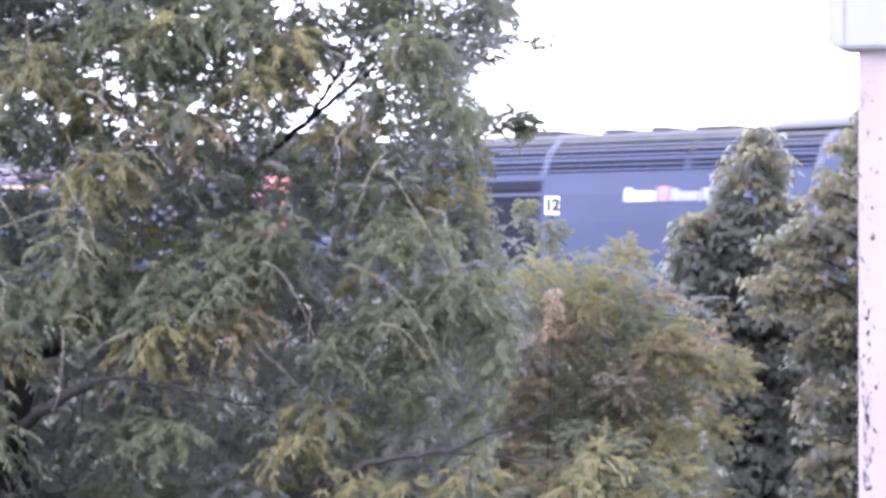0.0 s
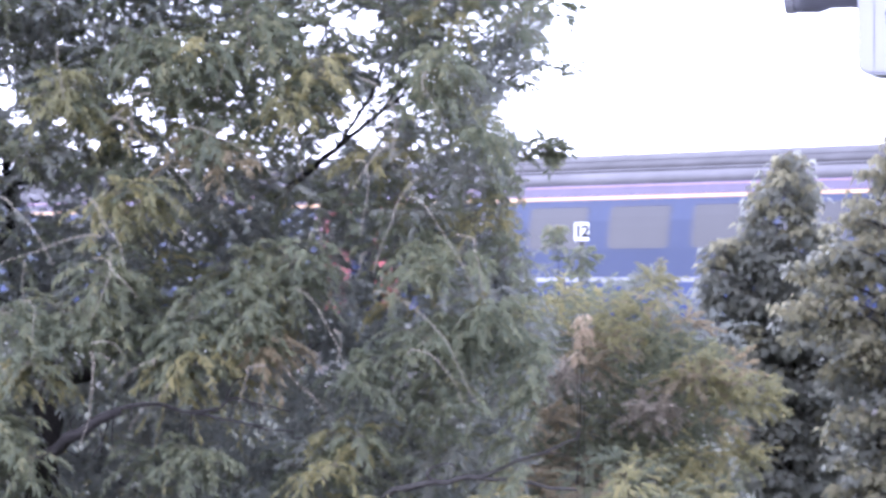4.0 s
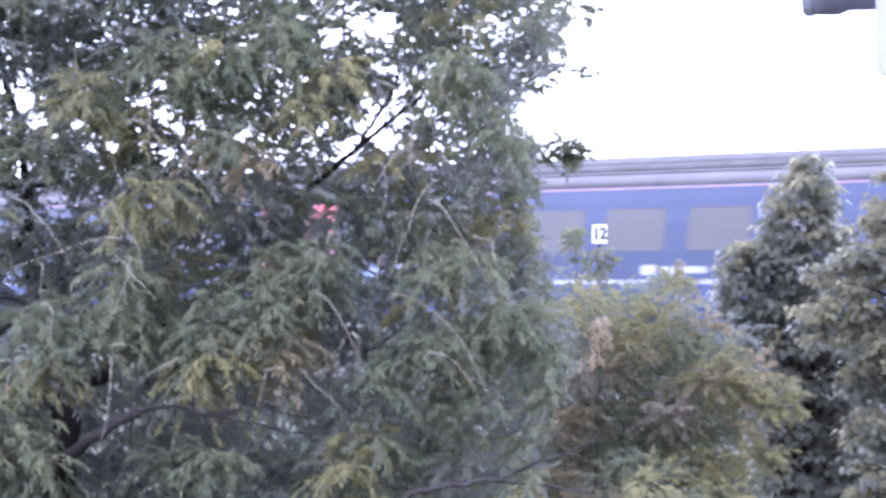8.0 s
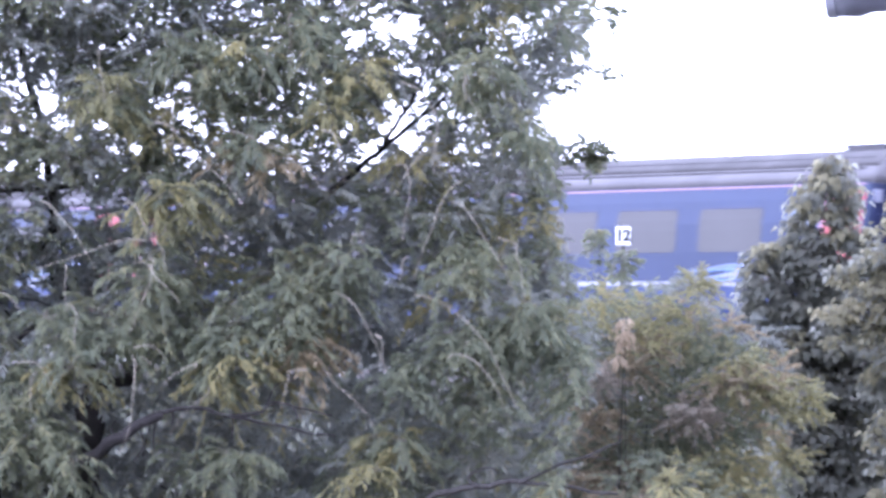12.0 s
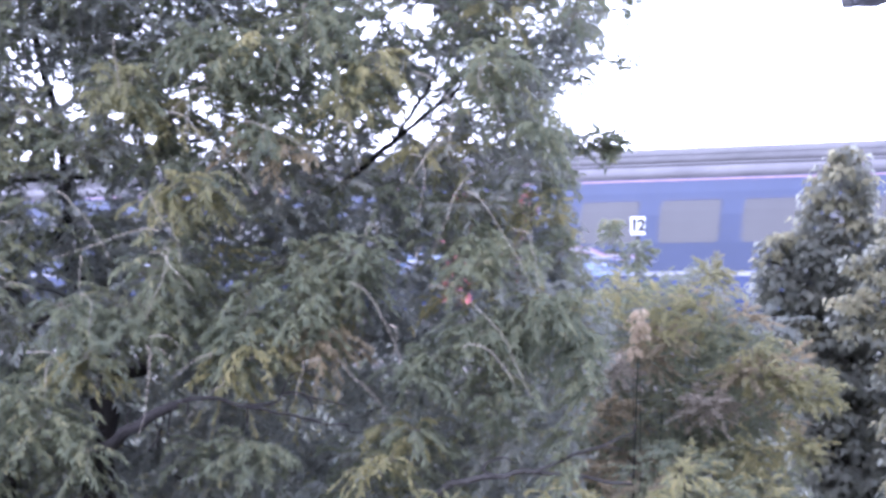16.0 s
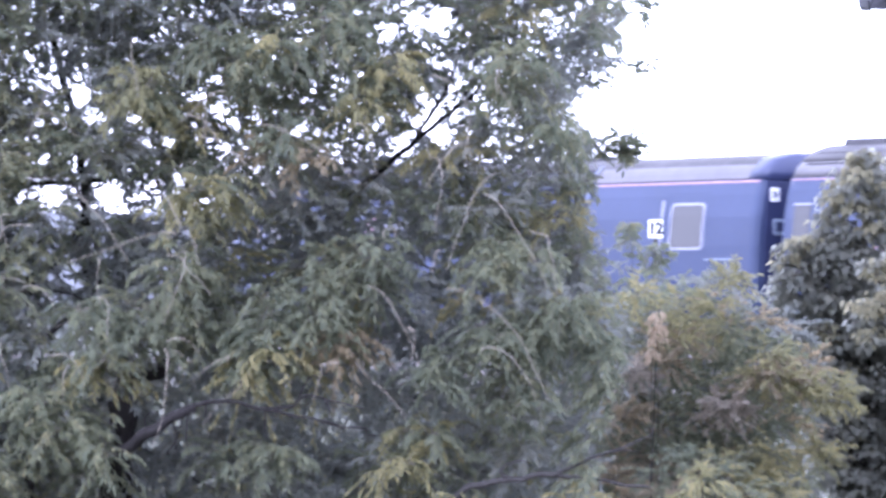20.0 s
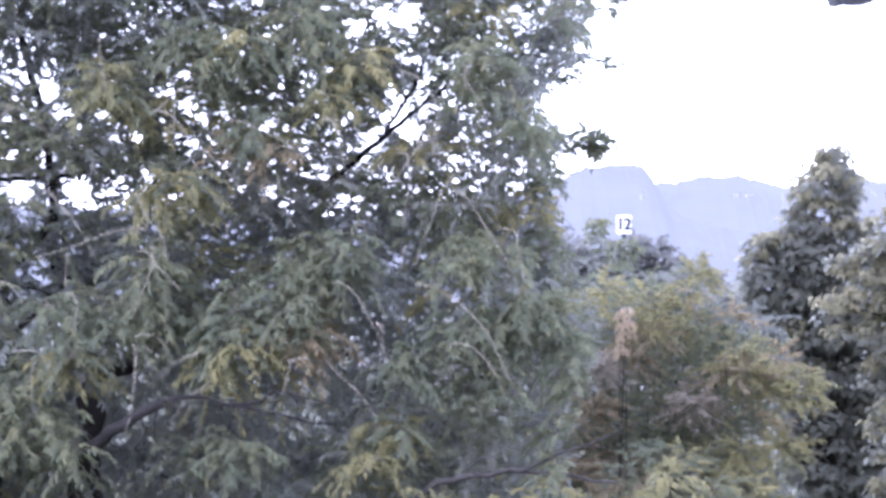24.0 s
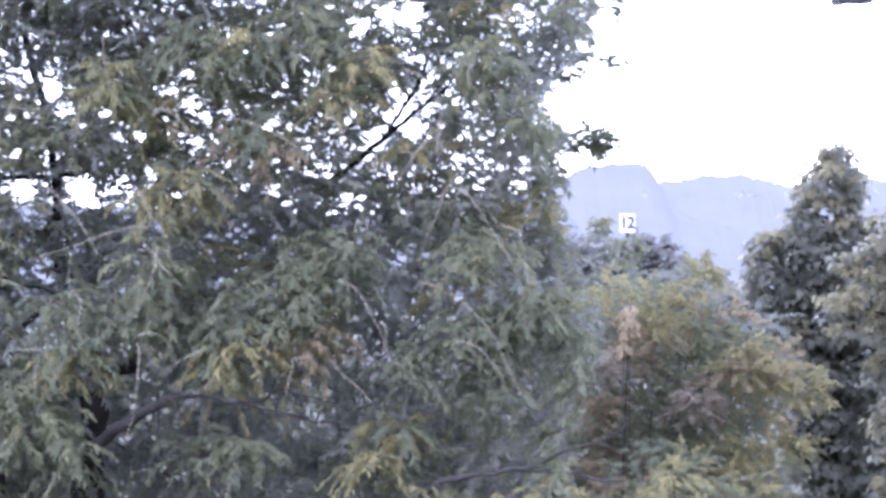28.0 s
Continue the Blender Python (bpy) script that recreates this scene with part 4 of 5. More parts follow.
def big_tree():
    """The spreading tree close by: narrow olive leaves, some of them turning, on dark crooked limbs."""
    rng = np.random.default_rng(11)
    t = thing("willow_tree", pose(0, 0, 0), "spreading tree with narrow olive-green leaves, thin in places", "tree")
    limb(t, [(-2.5, 25.0, -0.3), (-2.35, 24.8, 1.6), (-2.25, 24.7, 2.6), (-2.23, 24.6, 3.2), (-2.23, 24.6, 3.56), (-2.21, 24.6, 3.8)], 0.16, 0.08, "trunk")
    limb(t, [(-2.21, 24.6, 3.77), (-2.18, 24.6, 3.91), (-2.00, 24.8, 3.98), (-1.79, 25.1, 4.12), (-1.62, 25.4, 4.26), (-1.36, 25.7, 4.47), (-1.08, 25.8, 4.75), (-0.9, 25.6, 5.0), (-0.74, 25.3, 5.13)], 0.062, 0.028)
    limb(t, [(-2.21, 24.6, 3.77), (-2.2, 24.8, 3.94), (-2.3, 25.0, 4.12), (-2.41, 25.1, 4.33), (-2.48, 25.2, 4.6), (-2.52, 25.2, 4.9)], 0.06, 0.045)
    limb(t, [(-2.98, 25.2, 4.40), (-2.66, 25.2, 4.69), (-2.53, 25.2, 4.85), (-2.50, 25.2, 4.94), (-2.49, 25.2, 5.08), (-2.52, 25.2, 5.22), (-2.56, 25.2, 5.47), (-2.62, 25.2, 5.72), (-2.71, 25.2, 6.01), (-2.80, 25.2, 6.26), (-2.87, 25.2, 7.2)], 0.04, 0.02)
    limb(t, [(-2.40, 25.1, 4.7), (-2.46, 25.1, 4.9), (-2.53, 25.1, 5.08), (-2.56, 25.1, 5.18)], 0.022, 0.012)
    limb(t, [(-3.6, 25.1, 5.12), (-2.99, 25.0, 5.14), (-2.80, 25.0, 5.13), (-2.64, 25.0, 5.14), (-2.43, 25.0, 5.15), (-2.18, 25.0, 5.18)], 0.02, 0.014)
    limb(t, [(-3.6, 25.0, 4.7), (-2.99, 25.0, 4.74), (-2.85, 25.0, 4.76), (-2.64, 25.0, 4.78), (-2.53, 25.0, 4.83)], 0.016, 0.012)
    limb(t, [(-2.8, 24.4, 1.0), (-2.77, 24.4, 3.09), (-2.75, 24.4, 3.50), (-2.74, 24.4, 3.81), (-2.68, 24.4, 4.13), (-2.51, 24.6, 4.33), (-2.3, 24.8, 4.6)], 0.036, 0.014)
    # the forked bough that shows against the sky
    limb(t, [(-0.87, 25.0, 5.04), (-0.72, 25.0, 5.14), (-0.55, 25.0, 5.28), (-0.42, 25.0, 5.39), (-0.30, 25.0, 5.49), (-0.16, 25.0, 5.61), (-0.05, 25.0, 5.69), (0.04, 25.0, 5.82), (0.13, 25.0, 6.03), (0.16, 25.0, 6.5)], 0.026, 0.006)
    limb(t, [(-0.40, 24.9, 5.41), (-0.35, 24.9, 5.51), (-0.26, 24.9, 5.64), (-0.18, 24.9, 5.78), (-0.14, 24.9, 5.88), (-0.10, 24.9, 6.06), (-0.01, 24.9, 6.24), (0.05, 24.9, 6.8)], 0.015, 0.005)
    limb(t, [(-0.30, 24.9, 5.1), (-0.26, 24.9, 5.21), (-0.17, 24.9, 5.39), (-0.10, 24.9, 5.48), (-0.05, 24.9, 5.6)], 0.011, 0.005)
    limb(t, [(-0.05, 25.0, 5.69), (0.13, 24.9, 5.74), (0.34, 24.9, 5.78), (0.55, 24.9, 5.78), (0.73, 24.9, 5.84), (0.87, 24.9, 5.90), (1.01, 24.9, 5.86)], 0.011, 0.005)
    for fork in (((-0.2, 24.9, 5.3), (0.05, 24.9, 5.36), (0.3, 24.9, 5.33), (0.6, 24.9, 5.38), (0.92, 24.8, 5.32)), ((-0.26, 24.9, 5.64), (-0.34, 24.9, 5.72), (-0.44, 24.9, 5.86)), ((-0.16, 25.0, 5.61), (-0.06, 24.9, 5.75), (-0.02, 24.9, 5.95)), ((-0.1, 24.9, 5.48), (0.05, 24.9, 5.56), (0.14, 24.9, 5.7)), ((0.3, 24.9, 5.33), (0.42, 24.9, 5.22), (0.62, 24.9, 5.18)), ((-0.6, 25.0, 5.02), (-0.5, 24.9, 5.06), (-0.42, 24.9, 5.12)), ((-1.3, 25.0, 5.02), (-1.15, 24.9, 5.1), (-1.0, 24.9, 5.08)), ((-1.8, 24.9, 5.62), (-1.65, 24.9, 5.68), (-1.4, 24.9, 5.74)), ((-0.75, 24.8, 4.75), (-0.5, 24.8, 4.68), (-0.2, 24.8, 4.55)), ((-0.9, 24.9, 4.95), (-0.7, 24.8, 4.78), (-0.55, 24.8, 4.82), (-0.3, 24.8, 4.7))):
        limb(t, fork, 0.010, 0.004)
    # the low crooked limb before the crown
    limb(t, [(-2.23, 24.6, 3.3), (-2.2, 24.1, 3.42), (-2.12, 23.6, 3.52), (-1.94, 23.4, 3.63), (-1.82, 23.4, 3.70), (-1.67, 23.4, 3.79)], 0.05, 0.03)
    limb(t, [(-1.69, 23.4, 3.785), (-1.57, 23.4, 3.81), (-1.41, 23.4, 3.80), (-1.26, 23.4, 3.77), (-1.11, 23.4, 3.73), (-0.94, 23.4, 3.70), (-0.81, 23.4, 3.67), (-0.66, 23.4, 3.65)], 0.014, 0.006)
    limb(t, [(-1.26, 23.4, 3.77), (-1.11, 23.4, 3.78), (-1.06, 23.4, 3.83), (-1.03, 23.4, 3.85), (-0.94, 23.4, 3.83), (-0.84, 23.4, 3.80), (-0.68, 23.4, 3.77)], 0.011, 0.005)
    for twig in (((-1.06, 23.4, 3.83), (-1.04, 23.4, 3.91), (-0.98, 23.4, 3.96), (-0.89, 23.4, 3.98)), ((-1.26, 23.4, 3.77), (-1.27, 23.4, 3.69), (-1.27, 23.4, 3.63)), ((-1.61, 23.4, 3.80), (-1.61, 23.4, 3.74), (-1.62, 23.4, 3.72)), ((-1.68, 23.5, 3.79), (-1.72, 23.5, 3.71), (-1.73, 23.5, 3.61), (-1.71, 23.5, 3.52)), ((-0.91, 23.4, 3.82), (-0.88, 23.4, 3.76), (-0.89, 23.4, 3.71)), ((-1.94, 23.4, 3.63), (-1.97, 23.4, 3.7), (-1.93, 23.4, 3.76)), ((-1.8, 23.4, 3.69), (-1.78, 23.4, 3.6), (-1.85, 23.4, 3.5))):
        limb(t, twig, 0.006, 0.003)
    # fine boughs through the crown
    for i in range(90):
        a = Vector((rng.uniform(-3.2, 0.3), rng.uniform(24.2, 25.8), rng.uniform(3.2, 6.4)))
        b = a + Vector((rng.uniform(-0.3, 0.6), rng.uniform(-0.4, 0.2), rng.uniform(-0.15, 0.45)))
        part("twig", tube(bmesh.new(), wander(a, b, 5, 0.02, rng), [0.007, 0.006, 0.005, 0.004, 0.003, 0.002], 4), BARK, t)
    # pale bare shoots that arch out in front and hang over
    for i in range(50):
        a = Vector((rng.uniform(-2.9, 0.4), rng.uniform(23.15, 23.6), rng.uniform(3.9, 6.3)))
        d, n = Vector((rng.uniform(-0.07, 0.10), rng.uniform(-0.03, 0.0), rng.uniform(0.0, 0.07))), rng.integers(4, 7)
        line = [a.copy()]
        for k in range(n):
            d = 0.92 * d + Vector((rng.normal(0, 0.022), rng.normal(0, 0.008), -rng.uniform(0.01, 0.045)))
            line.append(line[-1] + d)
        line = smooth_line(line, 3)
        part("bare_shoot", tube(bmesh.new(), line, np.linspace(0.0032, 0.0014, len(line)), 4), PALETWIG, t)

    def keep(p):
        """Leaves within the crown's edge and clear of its holes."""
        x, z = on_plane(p)
        ragged = rng.normal(0.02, 0.045, len(p))
        ok = x < np.interp(z, EDGE_Z, EDGE_X) + ragged
        near = (x[:, None] - HOLES[:, 0]) ** 2 + (z[:, None] - HOLES[:, 1]) ** 2 < (HOLES[:, 2] * 1.15 * rng.random((len(p), 1)) ** 0.6) ** 2
        free = (x[:, None] - CLEAR[:, 0]) ** 2 + (z[:, None] - CLEAR[:, 1]) ** 2 < (CLEAR[:, 2] * rng.uniform(0.5, 1.1, (len(p), 1))) ** 2
        return ok & ~near.any(1) & ~(free.any(1) & (p[:, 1] < 24.95))

    twigs = []

    def place(px, py, pz, r, sprays, mat, seen, **kw):
        b = tuft(rng, t, (px, py, pz), r, sprays, mat, keep=keep, twigs=twigs if seen else None, **kw)
        if b and seen and py < 24.0 and noise.noise((px, pz, 9.0)) > -0.1:
            SWAYING.append((b, px, pz))

    step = 0.27
    for layer, y in enumerate((23.95, 24.35, 24.8, 25.25)):
        z = 2.2
        while z < 8.2:
            x = -5.4 + rng.uniform(0, 0.2)
            while x < 1.2:
                px, py, pz = x + rng.normal(0, 0.08), y + rng.normal(0, 0.14), z + rng.normal(0, 0.07)
                qx, qz = px * 25 / py, EYE + (pz - EYE) * 25 / py
                x += step
                seen = -3.35 < qx and 2.9 < qz < 6.85
                if qx > np.interp(qz, EDGE_Z, EDGE_X) - 0.02 or (not seen and rng.random() < 0.5) or pz > 8.6 - 0.12 * (px + 2.4) ** 2:
                    continue
                hollow = any((qx - a) ** 2 + (qz - b) ** 2 < (c + 0.06) ** 2 for a, b, c in HOLLOWS)
                if layer < 2 and hollow:
                    continue
                upper = qz > 5.0
                if rng.random() > ((1.0, 1.0, 1.0, 1.0) if upper and qx < -1.7 else (0.95, 1.0, 1.0, 0.9) if upper else (0.6, 0.95, 1.0, 1.0))[layer]:
                    continue
                hue = noise.noise((px * 1.7, pz * 1.7, 4.0 + layer)) + rng.normal(0, 0.15)
                # Back layers get the haze-lifted colour, which keeps gaps between boughs pale.
                mat = LEAF_VEILED if layer > 1 or hue < -0.12 else LEAF_YELLOW if hue > 0.4 else LEAF_OLIVE
                if seen:
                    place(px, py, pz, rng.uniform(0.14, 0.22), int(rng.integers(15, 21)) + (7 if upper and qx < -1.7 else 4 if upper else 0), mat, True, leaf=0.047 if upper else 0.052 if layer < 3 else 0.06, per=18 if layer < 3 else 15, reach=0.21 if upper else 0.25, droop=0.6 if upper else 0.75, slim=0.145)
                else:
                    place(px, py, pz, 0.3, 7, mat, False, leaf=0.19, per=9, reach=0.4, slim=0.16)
            z += step * 0.85
    # boughs that stand out towards the garden
    for fx, fz, fr, kind in FORWARD:
        for k in range(int(5 + 90 * fr * fr)):
            a, q = rng.uniform(0, math.tau), fr * math.sqrt(rng.random())
            y = rng.normal(23.65, 0.1)
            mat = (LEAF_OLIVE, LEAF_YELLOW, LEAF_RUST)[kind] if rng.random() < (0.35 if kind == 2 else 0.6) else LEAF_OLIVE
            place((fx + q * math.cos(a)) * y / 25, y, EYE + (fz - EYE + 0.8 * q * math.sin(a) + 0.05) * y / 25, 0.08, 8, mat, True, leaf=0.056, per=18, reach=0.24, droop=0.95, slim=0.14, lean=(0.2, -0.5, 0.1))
    # the ragged fringe over the line, and the sprays that reach out past it
    for z in np.arange(4.0, 6.7, 0.07):
        y = rng.uniform(24.5, 25.3)
        x = np.interp(EYE + (z - EYE) * 25 / y, EDGE_Z, EDGE_X) - rng.uniform(0.04, 0.16)
        place(x * y / 25, y, z, 0.08, 8, LEAF_VEILED if rng.random() < 0.15 else LEAF_OLIVE, True, leaf=0.04, per=16, reach=0.18, slim=0.15, lean=(0.5, 0, 0))
    for x, z, n in ((0.86, 5.33, 13), (0.91, 5.37, 13), (0.95, 5.29, 10), (0.79, 5.34, 9), (0.87, 5.41, 6), (0.7, 5.34, 8), (1.01, 5.83, 4), (0.95, 5.83, 3), (0.84, 5.84, 2), (0.72, 5.80, 5), (0.64, 5.76, 8), (1.0, 6.2, 6), (0.94, 6.26, 7), (0.96, 6.35, 6)):
        tuft(rng, t, (x, 24.8, z), 0.04, n, LEAF_OLIVE, leaf=0.052, per=11, reach=0.13, slim=0.17, droop=0.5, lean=(0.3, 0, 0.1), twigs=twigs)
    twigwork(twigs, TWIG, t, 0.0024, 0.001)


def bush(name, label, rows, seed, mats, foot, leaf=0.07, per=12, reach=0.2, sprays=10, droop=0.6, slim=0.12, lean=(0, -0.3, 0.1)):
    """A bush: stems from the foot to the boughs, and a tuft of leafy sprays on each. rows: x, y, z, radius, which leaves."""
    rng = np.random.default_rng(seed)
    b = thing(name, pose(0, 0, 0), label, "bush")
    twigs = []
    for x, y, z, r, k in rows:
        if rng.random() < 0.04 or len(rows) < 6:
            mid = Vector(foot).lerp(Vector((x, y, z)), 0.55) + Vector((rng.normal(0, 0.1), rng.normal(0, 0.1), 0.1))
            line = smooth_line([foot, mid, (x, y, z)], 5)
            part("stem", tube(bmesh.new(), line, np.linspace(0.012, 0.003, len(line)) * (0.5 if len(rows) < 6 else 1.0), 5), BARK, b, "", True)
        tuft(rng, b, (x, y, z), r, sprays, mats[k], leaf=leaf, per=per, reach=reach, droop=droop, slim=slim, lean=lean, twigs=twigs)
    twigwork(twigs, TWIG, b, 0.002, 0.001)
    return b


def fill(rng, outline, ys, step, r, chance, pick):
    """Boughs spread through a crown whose edges at each height are given."""
    zs, rows = [o[0] for o in outline], []
    for y in ys:
        z = zs[0]
        while z <= zs[-1]:
            a, b = np.interp(z, zs, [o[1] for o in outline]), np.interp(z, zs, [o[2] for o in outline])
            x = a + rng.uniform(0, step / 2)
            while x <= b:
                if rng.random() < chance:
                    rows.append((x + rng.normal(0, step * 0.25), y + rng.normal(0, 0.12), z + rng.normal(0, step * 0.25), r * rng.uniform(0.75, 1.2), pick(x, z)))
                x += step
            z += step * 0.85
    return rows


big_tree()
_r = np.random.default_rng(21)
GREEN, VEILED, TURNED, RUSTY, BARE = range(5)
PATCHES = ((1.67, 4.50, 0.2, TURNED), (2.09, 3.87, 0.2, RUSTY), (2.09, 3.95, 0.2, TURNED), (2.5, 3.67, 0.15, TURNED), (2.37, 3.71, 0.15, TURNED), (1.97, 3.24, 0.2, TURNED), (2.25, 3.32, 0.15, TURNED),
           (1.69, 3.59, 0.10, BARE), (1.08, 3.87, 0.09, BARE), (0.94, 3.56, 0.12, RUSTY), (1.02, 3.16, 0.15, RUSTY), (1.37, 4.07, 0.18, RUSTY), (1.41, 4.31, 0.18, TURNED))


def mixed(x, z):
    """Which leaves the tall bush bears where: turned, rusty and half-bare patches with green between."""
    for a, b, c, k in PATCHES:
        if (x - a) ** 2 + (z - b) ** 2 < c * c and _r.random() < 0.45:
            return k
    return int(_r.choice([GREEN, VEILED, TURNED, RUSTY], p=[0.62, 0.12, 0.1, 0.16]))


TALL = [(2.5, 0.2, 2.3), (3.12, 0.1, 2.33), (3.28, 0.2, 2.35), (3.40, 0.4, 2.2), (3.46, 0.5, 2.15), (3.56, 0.6, 2.35), (3.67, 0.6, 2.5), (3.83, 0.6, 2.42), (3.99, 0.6, 2.3), (4.15, 0.65, 2.12), (4.27, 0.75, 1.98), (4.36, 1.0, 1.9), (4.47, 1.45, 1.84), (4.53, 1.58, 1.74)]
bush("middle_bush", "tall mixed bush with green, yellow and rusty leaves", fill(_r, TALL, (28.9, 28.3), 0.17, 0.12, 1.0, lambda x, z: VEILED if _r.random() < 0.3 else GREEN) + fill(_r, TALL, (27.7,), 0.17, 0.1, 0.8, mixed)
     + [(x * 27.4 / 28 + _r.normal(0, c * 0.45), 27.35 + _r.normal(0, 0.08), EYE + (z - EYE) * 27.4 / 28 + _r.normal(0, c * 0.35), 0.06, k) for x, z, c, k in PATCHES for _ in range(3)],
     22, [LEAF_OLIVE, LEAF_VEILED, LEAF_YELLOW, LEAF_RUST, LEAF_BARE], (1.2, 28.4, -0.3), leaf=0.042, per=18, reach=0.2, sprays=14, droop=0.45, slim=0.16, lean=(0.25, -0.3, 0.05))
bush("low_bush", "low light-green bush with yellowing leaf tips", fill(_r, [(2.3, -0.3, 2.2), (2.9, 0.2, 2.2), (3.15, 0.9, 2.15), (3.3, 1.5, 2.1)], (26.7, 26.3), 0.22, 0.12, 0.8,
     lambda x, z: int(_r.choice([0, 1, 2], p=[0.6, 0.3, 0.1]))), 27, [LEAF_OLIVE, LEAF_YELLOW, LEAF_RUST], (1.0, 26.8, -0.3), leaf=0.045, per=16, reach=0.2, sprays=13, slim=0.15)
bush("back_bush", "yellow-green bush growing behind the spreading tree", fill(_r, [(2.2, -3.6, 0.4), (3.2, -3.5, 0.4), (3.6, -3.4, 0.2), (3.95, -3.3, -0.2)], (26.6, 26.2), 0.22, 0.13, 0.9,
     lambda x, z: int(_r.choice([0, 1, 2], p=[0.4, 0.4, 0.2]))), 29, [LEAF_OLIVE, LEAF_YELLOW, LEAF_VEILED], (-1.5, 26.6, -0.3), leaf=0.05, per=15, reach=0.2, sprays=13, slim=0.16)
fallen = thing("leaning_branch", pose(0, 0, 0), "grey crooked bare branch leaning among the bushes", "branch")
limb(fallen, [(-1.0, 25.0, -0.2), (-0.9, 24.9, 1.5), (-0.6, 24.4, 2.8), (-0.15, 23.6, 3.24), (-0.01, 23.5, 3.31), (0.19, 23.5, 3.35), (0.42, 23.5, 3.37), (0.65, 23.5, 3.36), (0.85, 23.5, 3.31), (1.02, 23.5, 3.29)], 0.032, 0.008, mat=GREYBARK)
limb(fallen, [(0.19, 23.5, 3.35), (0.12, 23.5, 3.39), (0.15, 23.5, 3.44), (0.25, 23.5, 3.47), (0.30, 23.5, 3.43)], 0.010, 0.005, mat=GREYBARK)
limb(fallen, [(0.42, 23.5, 3.37), (0.62, 23.5, 3.46), (0.79, 23.5, 3.51), (0.92, 23.5, 3.57), (1.00, 23.5, 3.60), (1.02, 23.5, 3.66)], 0.012, 0.004, mat=GREYBARK)
limb(fallen, [(0.79, 23.5, 3.51), (0.86, 23.5, 3.52), (0.95, 23.5, 3.50)], 0.006, 0.003, mat=GREYBARK)
_f = np.random.default_rng(77)
creeper = thing("low_bush", pose(0, 0, 0), "small green leafy sprays round the leaning branch", "bush")
for x, z in ((-0.3, 3.1), (0.02, 3.08), (0.36, 3.12), (0.2, 3.2), (0.55, 3.22), (-0.1, 3.18), (0.7, 3.12), (1.15, 3.2), (1.3, 3.35)):
    part("stem", tube(bmesh.new(), smooth_line([(x - 0.1, 23.7, 1.2), (x + 0.03, 23.4, 2.4), (x, 23.35, z)], 4), np.linspace(0.01, 0.003, 9), 4), BARK, creeper)
    tuft(_f, creeper, (x, 23.35, z), 0.07, 9, LEAF_OLIVE if _f.random() < 0.6 else LEAF_YELLOW, leaf=0.075, per=12, reach=0.2)
bush("withered_shoot", "withered shoot with a tuft of pale dead leaves", [(1.21, 27.1, 4.29, 0.03, 0), (1.205, 27.1, 4.22, 0.035, 0), (1.20, 27.1, 4.15, 0.03, 0), (1.17, 27.1, 4.05, 0.02, 0)], 31, [LEAF_DEAD], (1.16, 27.3, -0.3), leaf=0.04, per=8, reach=0.055, sprays=11, droop=1.6, slim=0.2)


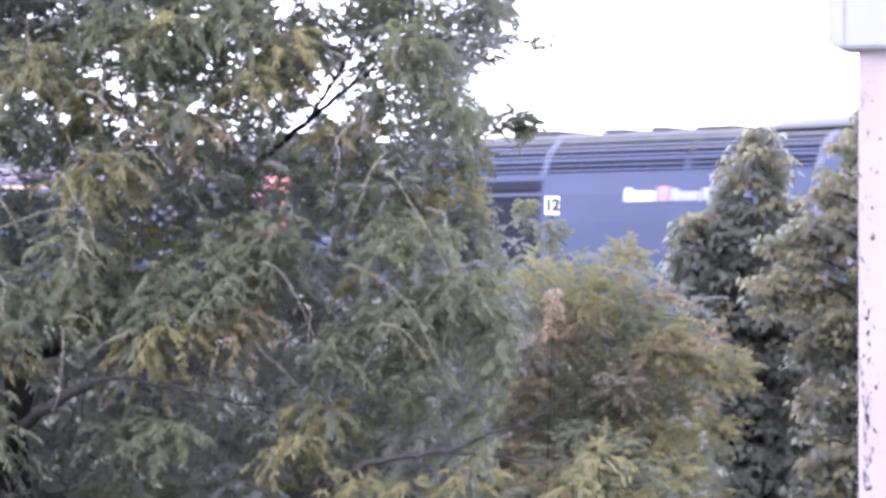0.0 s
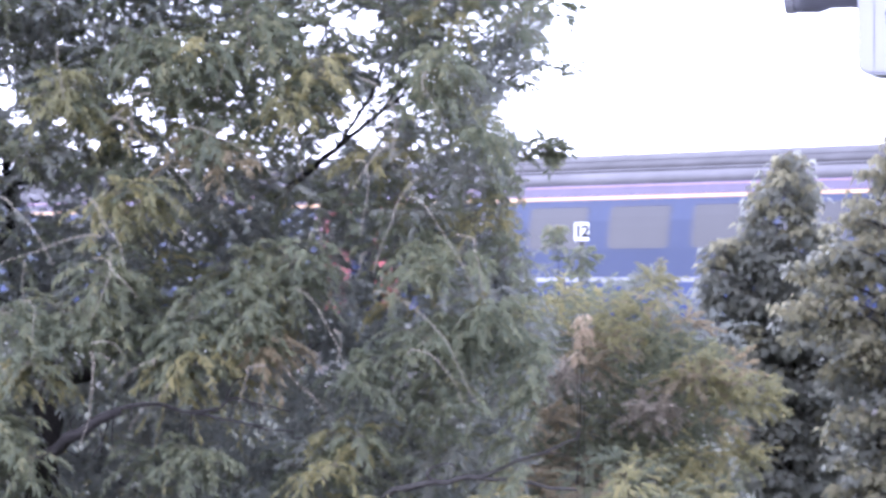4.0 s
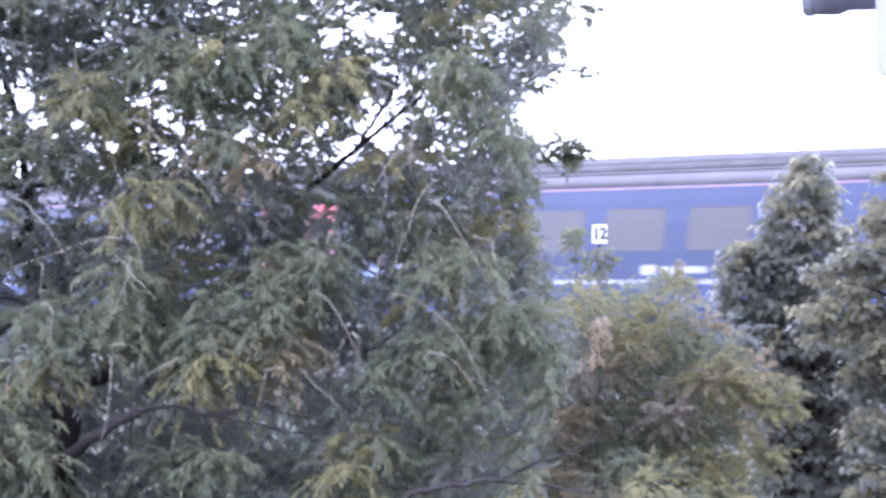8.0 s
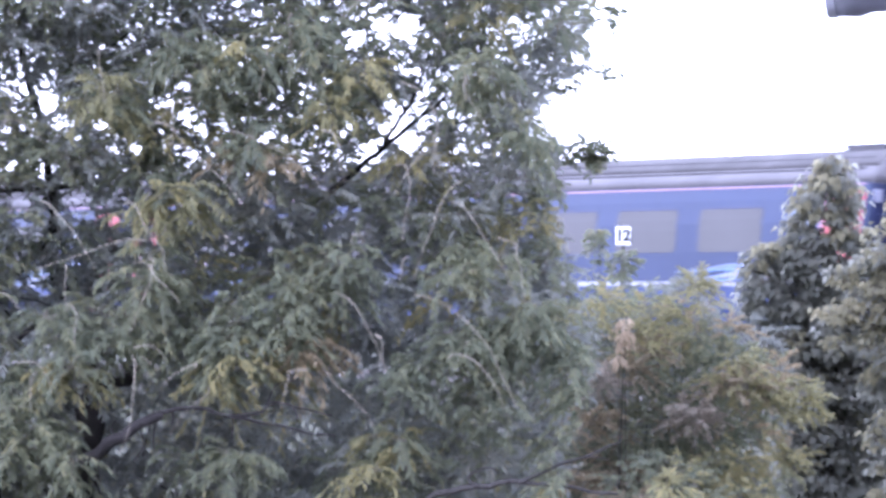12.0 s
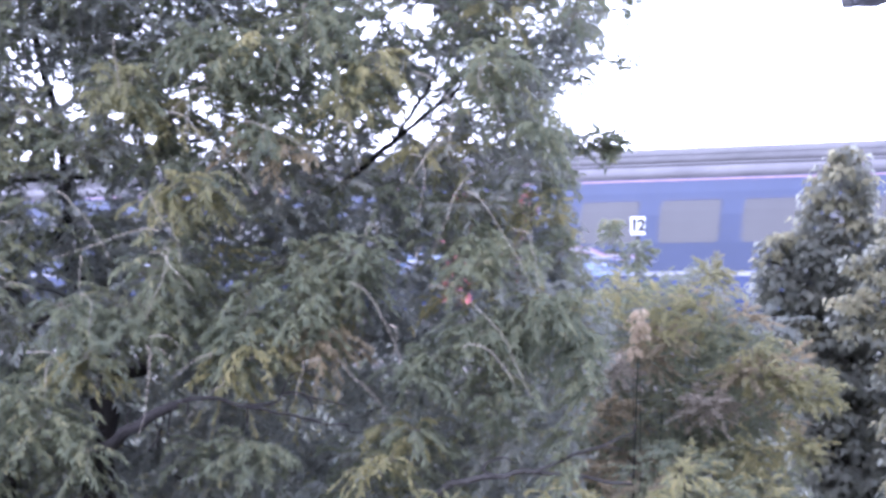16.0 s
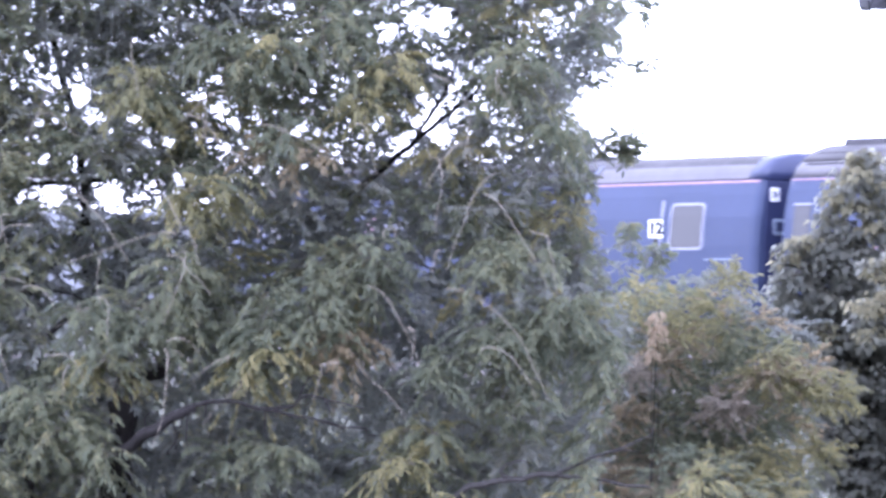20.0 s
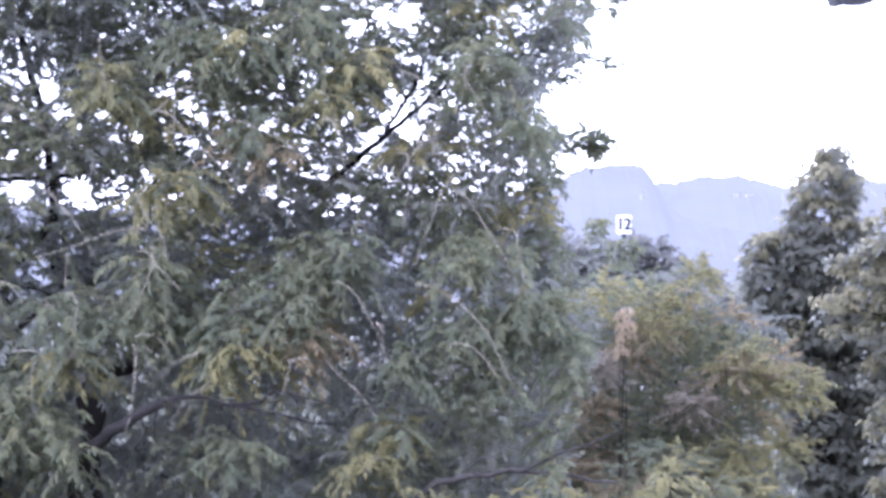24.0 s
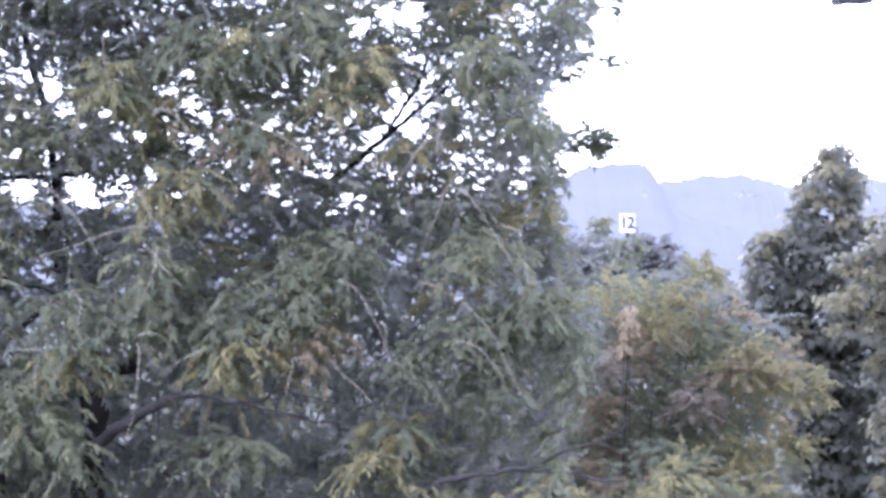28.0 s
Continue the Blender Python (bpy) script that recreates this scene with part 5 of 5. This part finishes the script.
def sycamore(label, foot, apex, outline, deep, seed, count, mats, pale):
    """A young sycamore: one leader, boughs, and at each bough's end a rosette of broad lobed leaves that hang outwards.
    outline: height and the crown's two edges; the first rosettes have each leaf as a part of its own."""
    rng = np.random.default_rng(seed)
    s = thing("sycamore_tree", pose(0, 0, 0), label, "tree")
    foot, apex = Vector(foot), Vector(apex)
    leader = wander(foot, apex, 12, 0.04, rng)
    part("trunk", tube(bmesh.new(), leader, np.linspace(0.07, 0.006, len(leader)), 7), BARK, s, "", True)
    shapes = []
    for mat in mats:
        v, f = broad_leaves(rng, np.zeros((1, 3)), np.array([[1.0, 0, -0.3]]), np.array([[0, 0, 1.0]]), np.array([1.0]))
        me = bpy.data.meshes.new("leaf")
        me.from_pydata(v.tolist(), [], f.tolist())
        me.materials.append(mat)
        shapes.append(me)
    hs = [o[0] for o in outline]
    single, stalks = 0, []
    for i in range(count):
        z = hs[-1] + (hs[0] - hs[-1]) * (i + rng.random()) / count
        a, b = np.interp(z, hs, [o[1] for o in outline]), np.interp(z, hs, [o[2] for o in outline])
        u, w = rng.uniform(-1, 1), rng.uniform(-1, 1)
        if u * u + w * w > 1 or rng.random() > max(0.45, (b - a) / 1.3) * (0.65 if z > 4.95 else 1.0):
            continue
        stem = foot.lerp(apex, min(1.0, (z - foot.z) / (apex.z - foot.z)))
        tip = Vector(((a + b) / 2 + u * ((b - a) / 2 - 0.02), stem.y + w * min(deep, 0.75 * (b - a)), z))
        if i % 4 == 0:
            start = Vector((stem.x, stem.y, tip.z - 0.3 * (tip - stem).length - 0.05))
            part("branch", tube(bmesh.new(), smooth_line([start, start.lerp(tip, 0.6) + Vector((0, 0, 0.03)), tip], 3), np.linspace(0.012, 0.004, 7), 4), BARK, s)
        n = int(rng.integers(13, 18))
        turn = rng.uniform(0, math.tau) + np.arange(n) * 2.4
        size = rng.uniform(0.05, 0.085, n)
        tilt = rng.normal(-0.55, 0.3, n)
        off = rng.uniform(0.03, 0.11, n)
        base = np.array(tip) + np.stack([off * np.cos(turn), off * np.sin(turn), rng.normal(0, 0.03, n) - 0.25 * off], 1)
        mat = 1 if rng.random() < pale(tip.x, tip.z) else 0
        stalks.append((np.tile(np.array(tip) - [0, 0, 0.05], (n, 1)), (base + np.array(tip)) / 2, base))
        if w < 0 and single < 300 and z > 3.9:
            for j in range(n):
                ob = new("leaf", shapes[mat])
                ob.parent = s
                ob.matrix_basis = Matrix.LocRotScale(base[j].tolist(), Euler((rng.normal(0, 0.2), -tilt[j], turn[j])), [size[j]] * 3)
            single += n
        else:
            way = unit(np.stack([np.cos(turn), np.sin(turn), tilt - 0.3], 1))
            v, f = broad_leaves(rng, base, way, unit(np.tile([0, 0, 1.0], (n, 1)) + rng.normal(0, 0.2, (n, 3))), size)
            array_part("foliage", v, f, mats[mat], s)
    twigwork(stalks, TWIG, s, 0.0018, 0.001)
    return s


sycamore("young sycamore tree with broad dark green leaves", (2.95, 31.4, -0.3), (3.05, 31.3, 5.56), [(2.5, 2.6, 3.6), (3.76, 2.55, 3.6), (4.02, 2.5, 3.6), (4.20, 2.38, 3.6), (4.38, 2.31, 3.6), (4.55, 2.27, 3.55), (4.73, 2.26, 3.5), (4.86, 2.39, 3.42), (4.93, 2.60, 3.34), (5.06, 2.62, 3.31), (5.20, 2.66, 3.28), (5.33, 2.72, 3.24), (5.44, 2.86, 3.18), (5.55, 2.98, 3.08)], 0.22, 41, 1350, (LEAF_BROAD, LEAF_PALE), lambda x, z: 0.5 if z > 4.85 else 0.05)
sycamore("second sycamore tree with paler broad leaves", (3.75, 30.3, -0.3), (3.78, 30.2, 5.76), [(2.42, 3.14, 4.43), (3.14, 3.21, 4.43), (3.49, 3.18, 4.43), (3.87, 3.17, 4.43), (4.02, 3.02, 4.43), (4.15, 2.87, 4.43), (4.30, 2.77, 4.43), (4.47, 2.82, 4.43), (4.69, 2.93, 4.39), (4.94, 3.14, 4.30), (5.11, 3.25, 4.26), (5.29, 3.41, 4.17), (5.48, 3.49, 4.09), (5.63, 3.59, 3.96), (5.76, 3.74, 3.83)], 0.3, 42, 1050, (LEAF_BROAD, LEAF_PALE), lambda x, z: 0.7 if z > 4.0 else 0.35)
bush("slender_shrub", "slender feathery shrub growing below the number board", fill(_r, [(3.2, 2.0, 2.9), (4.3, 2.05, 2.85), (4.75, 2.1, 2.75), (4.9, 2.15, 2.6)], (59.6, 59.2), 0.3, 0.14, 0.9,
     lambda x, z: int(_r.random() < 0.3)) + [(2.2, 59.3, 5.42, 0.05, 0), (2.24, 59.3, 5.32, 0.06, 0), (2.26, 59.3, 5.2, 0.07, 0), (2.18, 59.3, 5.1, 0.1, 1), (2.66, 59.3, 5.08, 0.05, 0), (2.7, 59.3, 5.0, 0.07, 0), (2.55, 59.3, 4.98, 0.08, 1), (2.36, 59.3, 4.96, 0.1, 0), (2.62, 59.3, 4.85, 0.1, 0)], 25, [LEAF_OLIVE, LEAF_VEILED], (2.4, 59.8, -0.3), leaf=0.065, per=11, reach=0.2, sprays=11, slim=0.24)
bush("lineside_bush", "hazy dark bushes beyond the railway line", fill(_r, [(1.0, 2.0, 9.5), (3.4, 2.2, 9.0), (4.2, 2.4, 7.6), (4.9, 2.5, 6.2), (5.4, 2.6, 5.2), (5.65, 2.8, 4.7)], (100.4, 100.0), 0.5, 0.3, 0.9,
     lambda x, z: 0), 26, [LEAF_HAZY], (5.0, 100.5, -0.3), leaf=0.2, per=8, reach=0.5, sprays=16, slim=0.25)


UNEVEN = [0.2, -0.2, -0.25, -0.27, -0.25, -0.25, -0.26, -0.28, -0.2, -0.15, -0.1, -0.08, -0.1, -0.05, 0.0, 0.05, 0.1, 0.05, 0.0, -0.1, -0.25, -0.22] + [-0.2] * 7   # the driver eases off in small steps


# ---- what moves: the train runs in from the far end and slows a little ----
def run(t):
    """Metres that the first coupling has gone past the number board at t seconds."""
    return 0.000558 * t ** 3 - 0.14723 * t ** 2 + 12.4849 * t - 7.884 - 1.08 + UNEVEN[t]


def motions():
    for vehicle, place, about in TRAIN:
        rows = []
        for k in range(29):
            p = on_line(run(k) + place, 0, RAIL)
            rows.append((k, pose(p.x, p.y, p.z, -CANT if about else CANT, 0, TURN + about)))
        walk(vehicle, rows)
    for i, (bough, x, z) in enumerate(SWAYING):
        rows = []
        for k in range(29):
            gust = 0.6 + 0.4 * math.sin(k * 0.35 + x)
            rows.append((k, pose(0.008 * gust * math.sin(1.9 * k + 1.3 * x + i), 0.004 * math.sin(1.4 * k + i), 0.006 * gust * math.sin(1.6 * k + 2.1 * z + i))))
        walk(bough, rows)


motions()
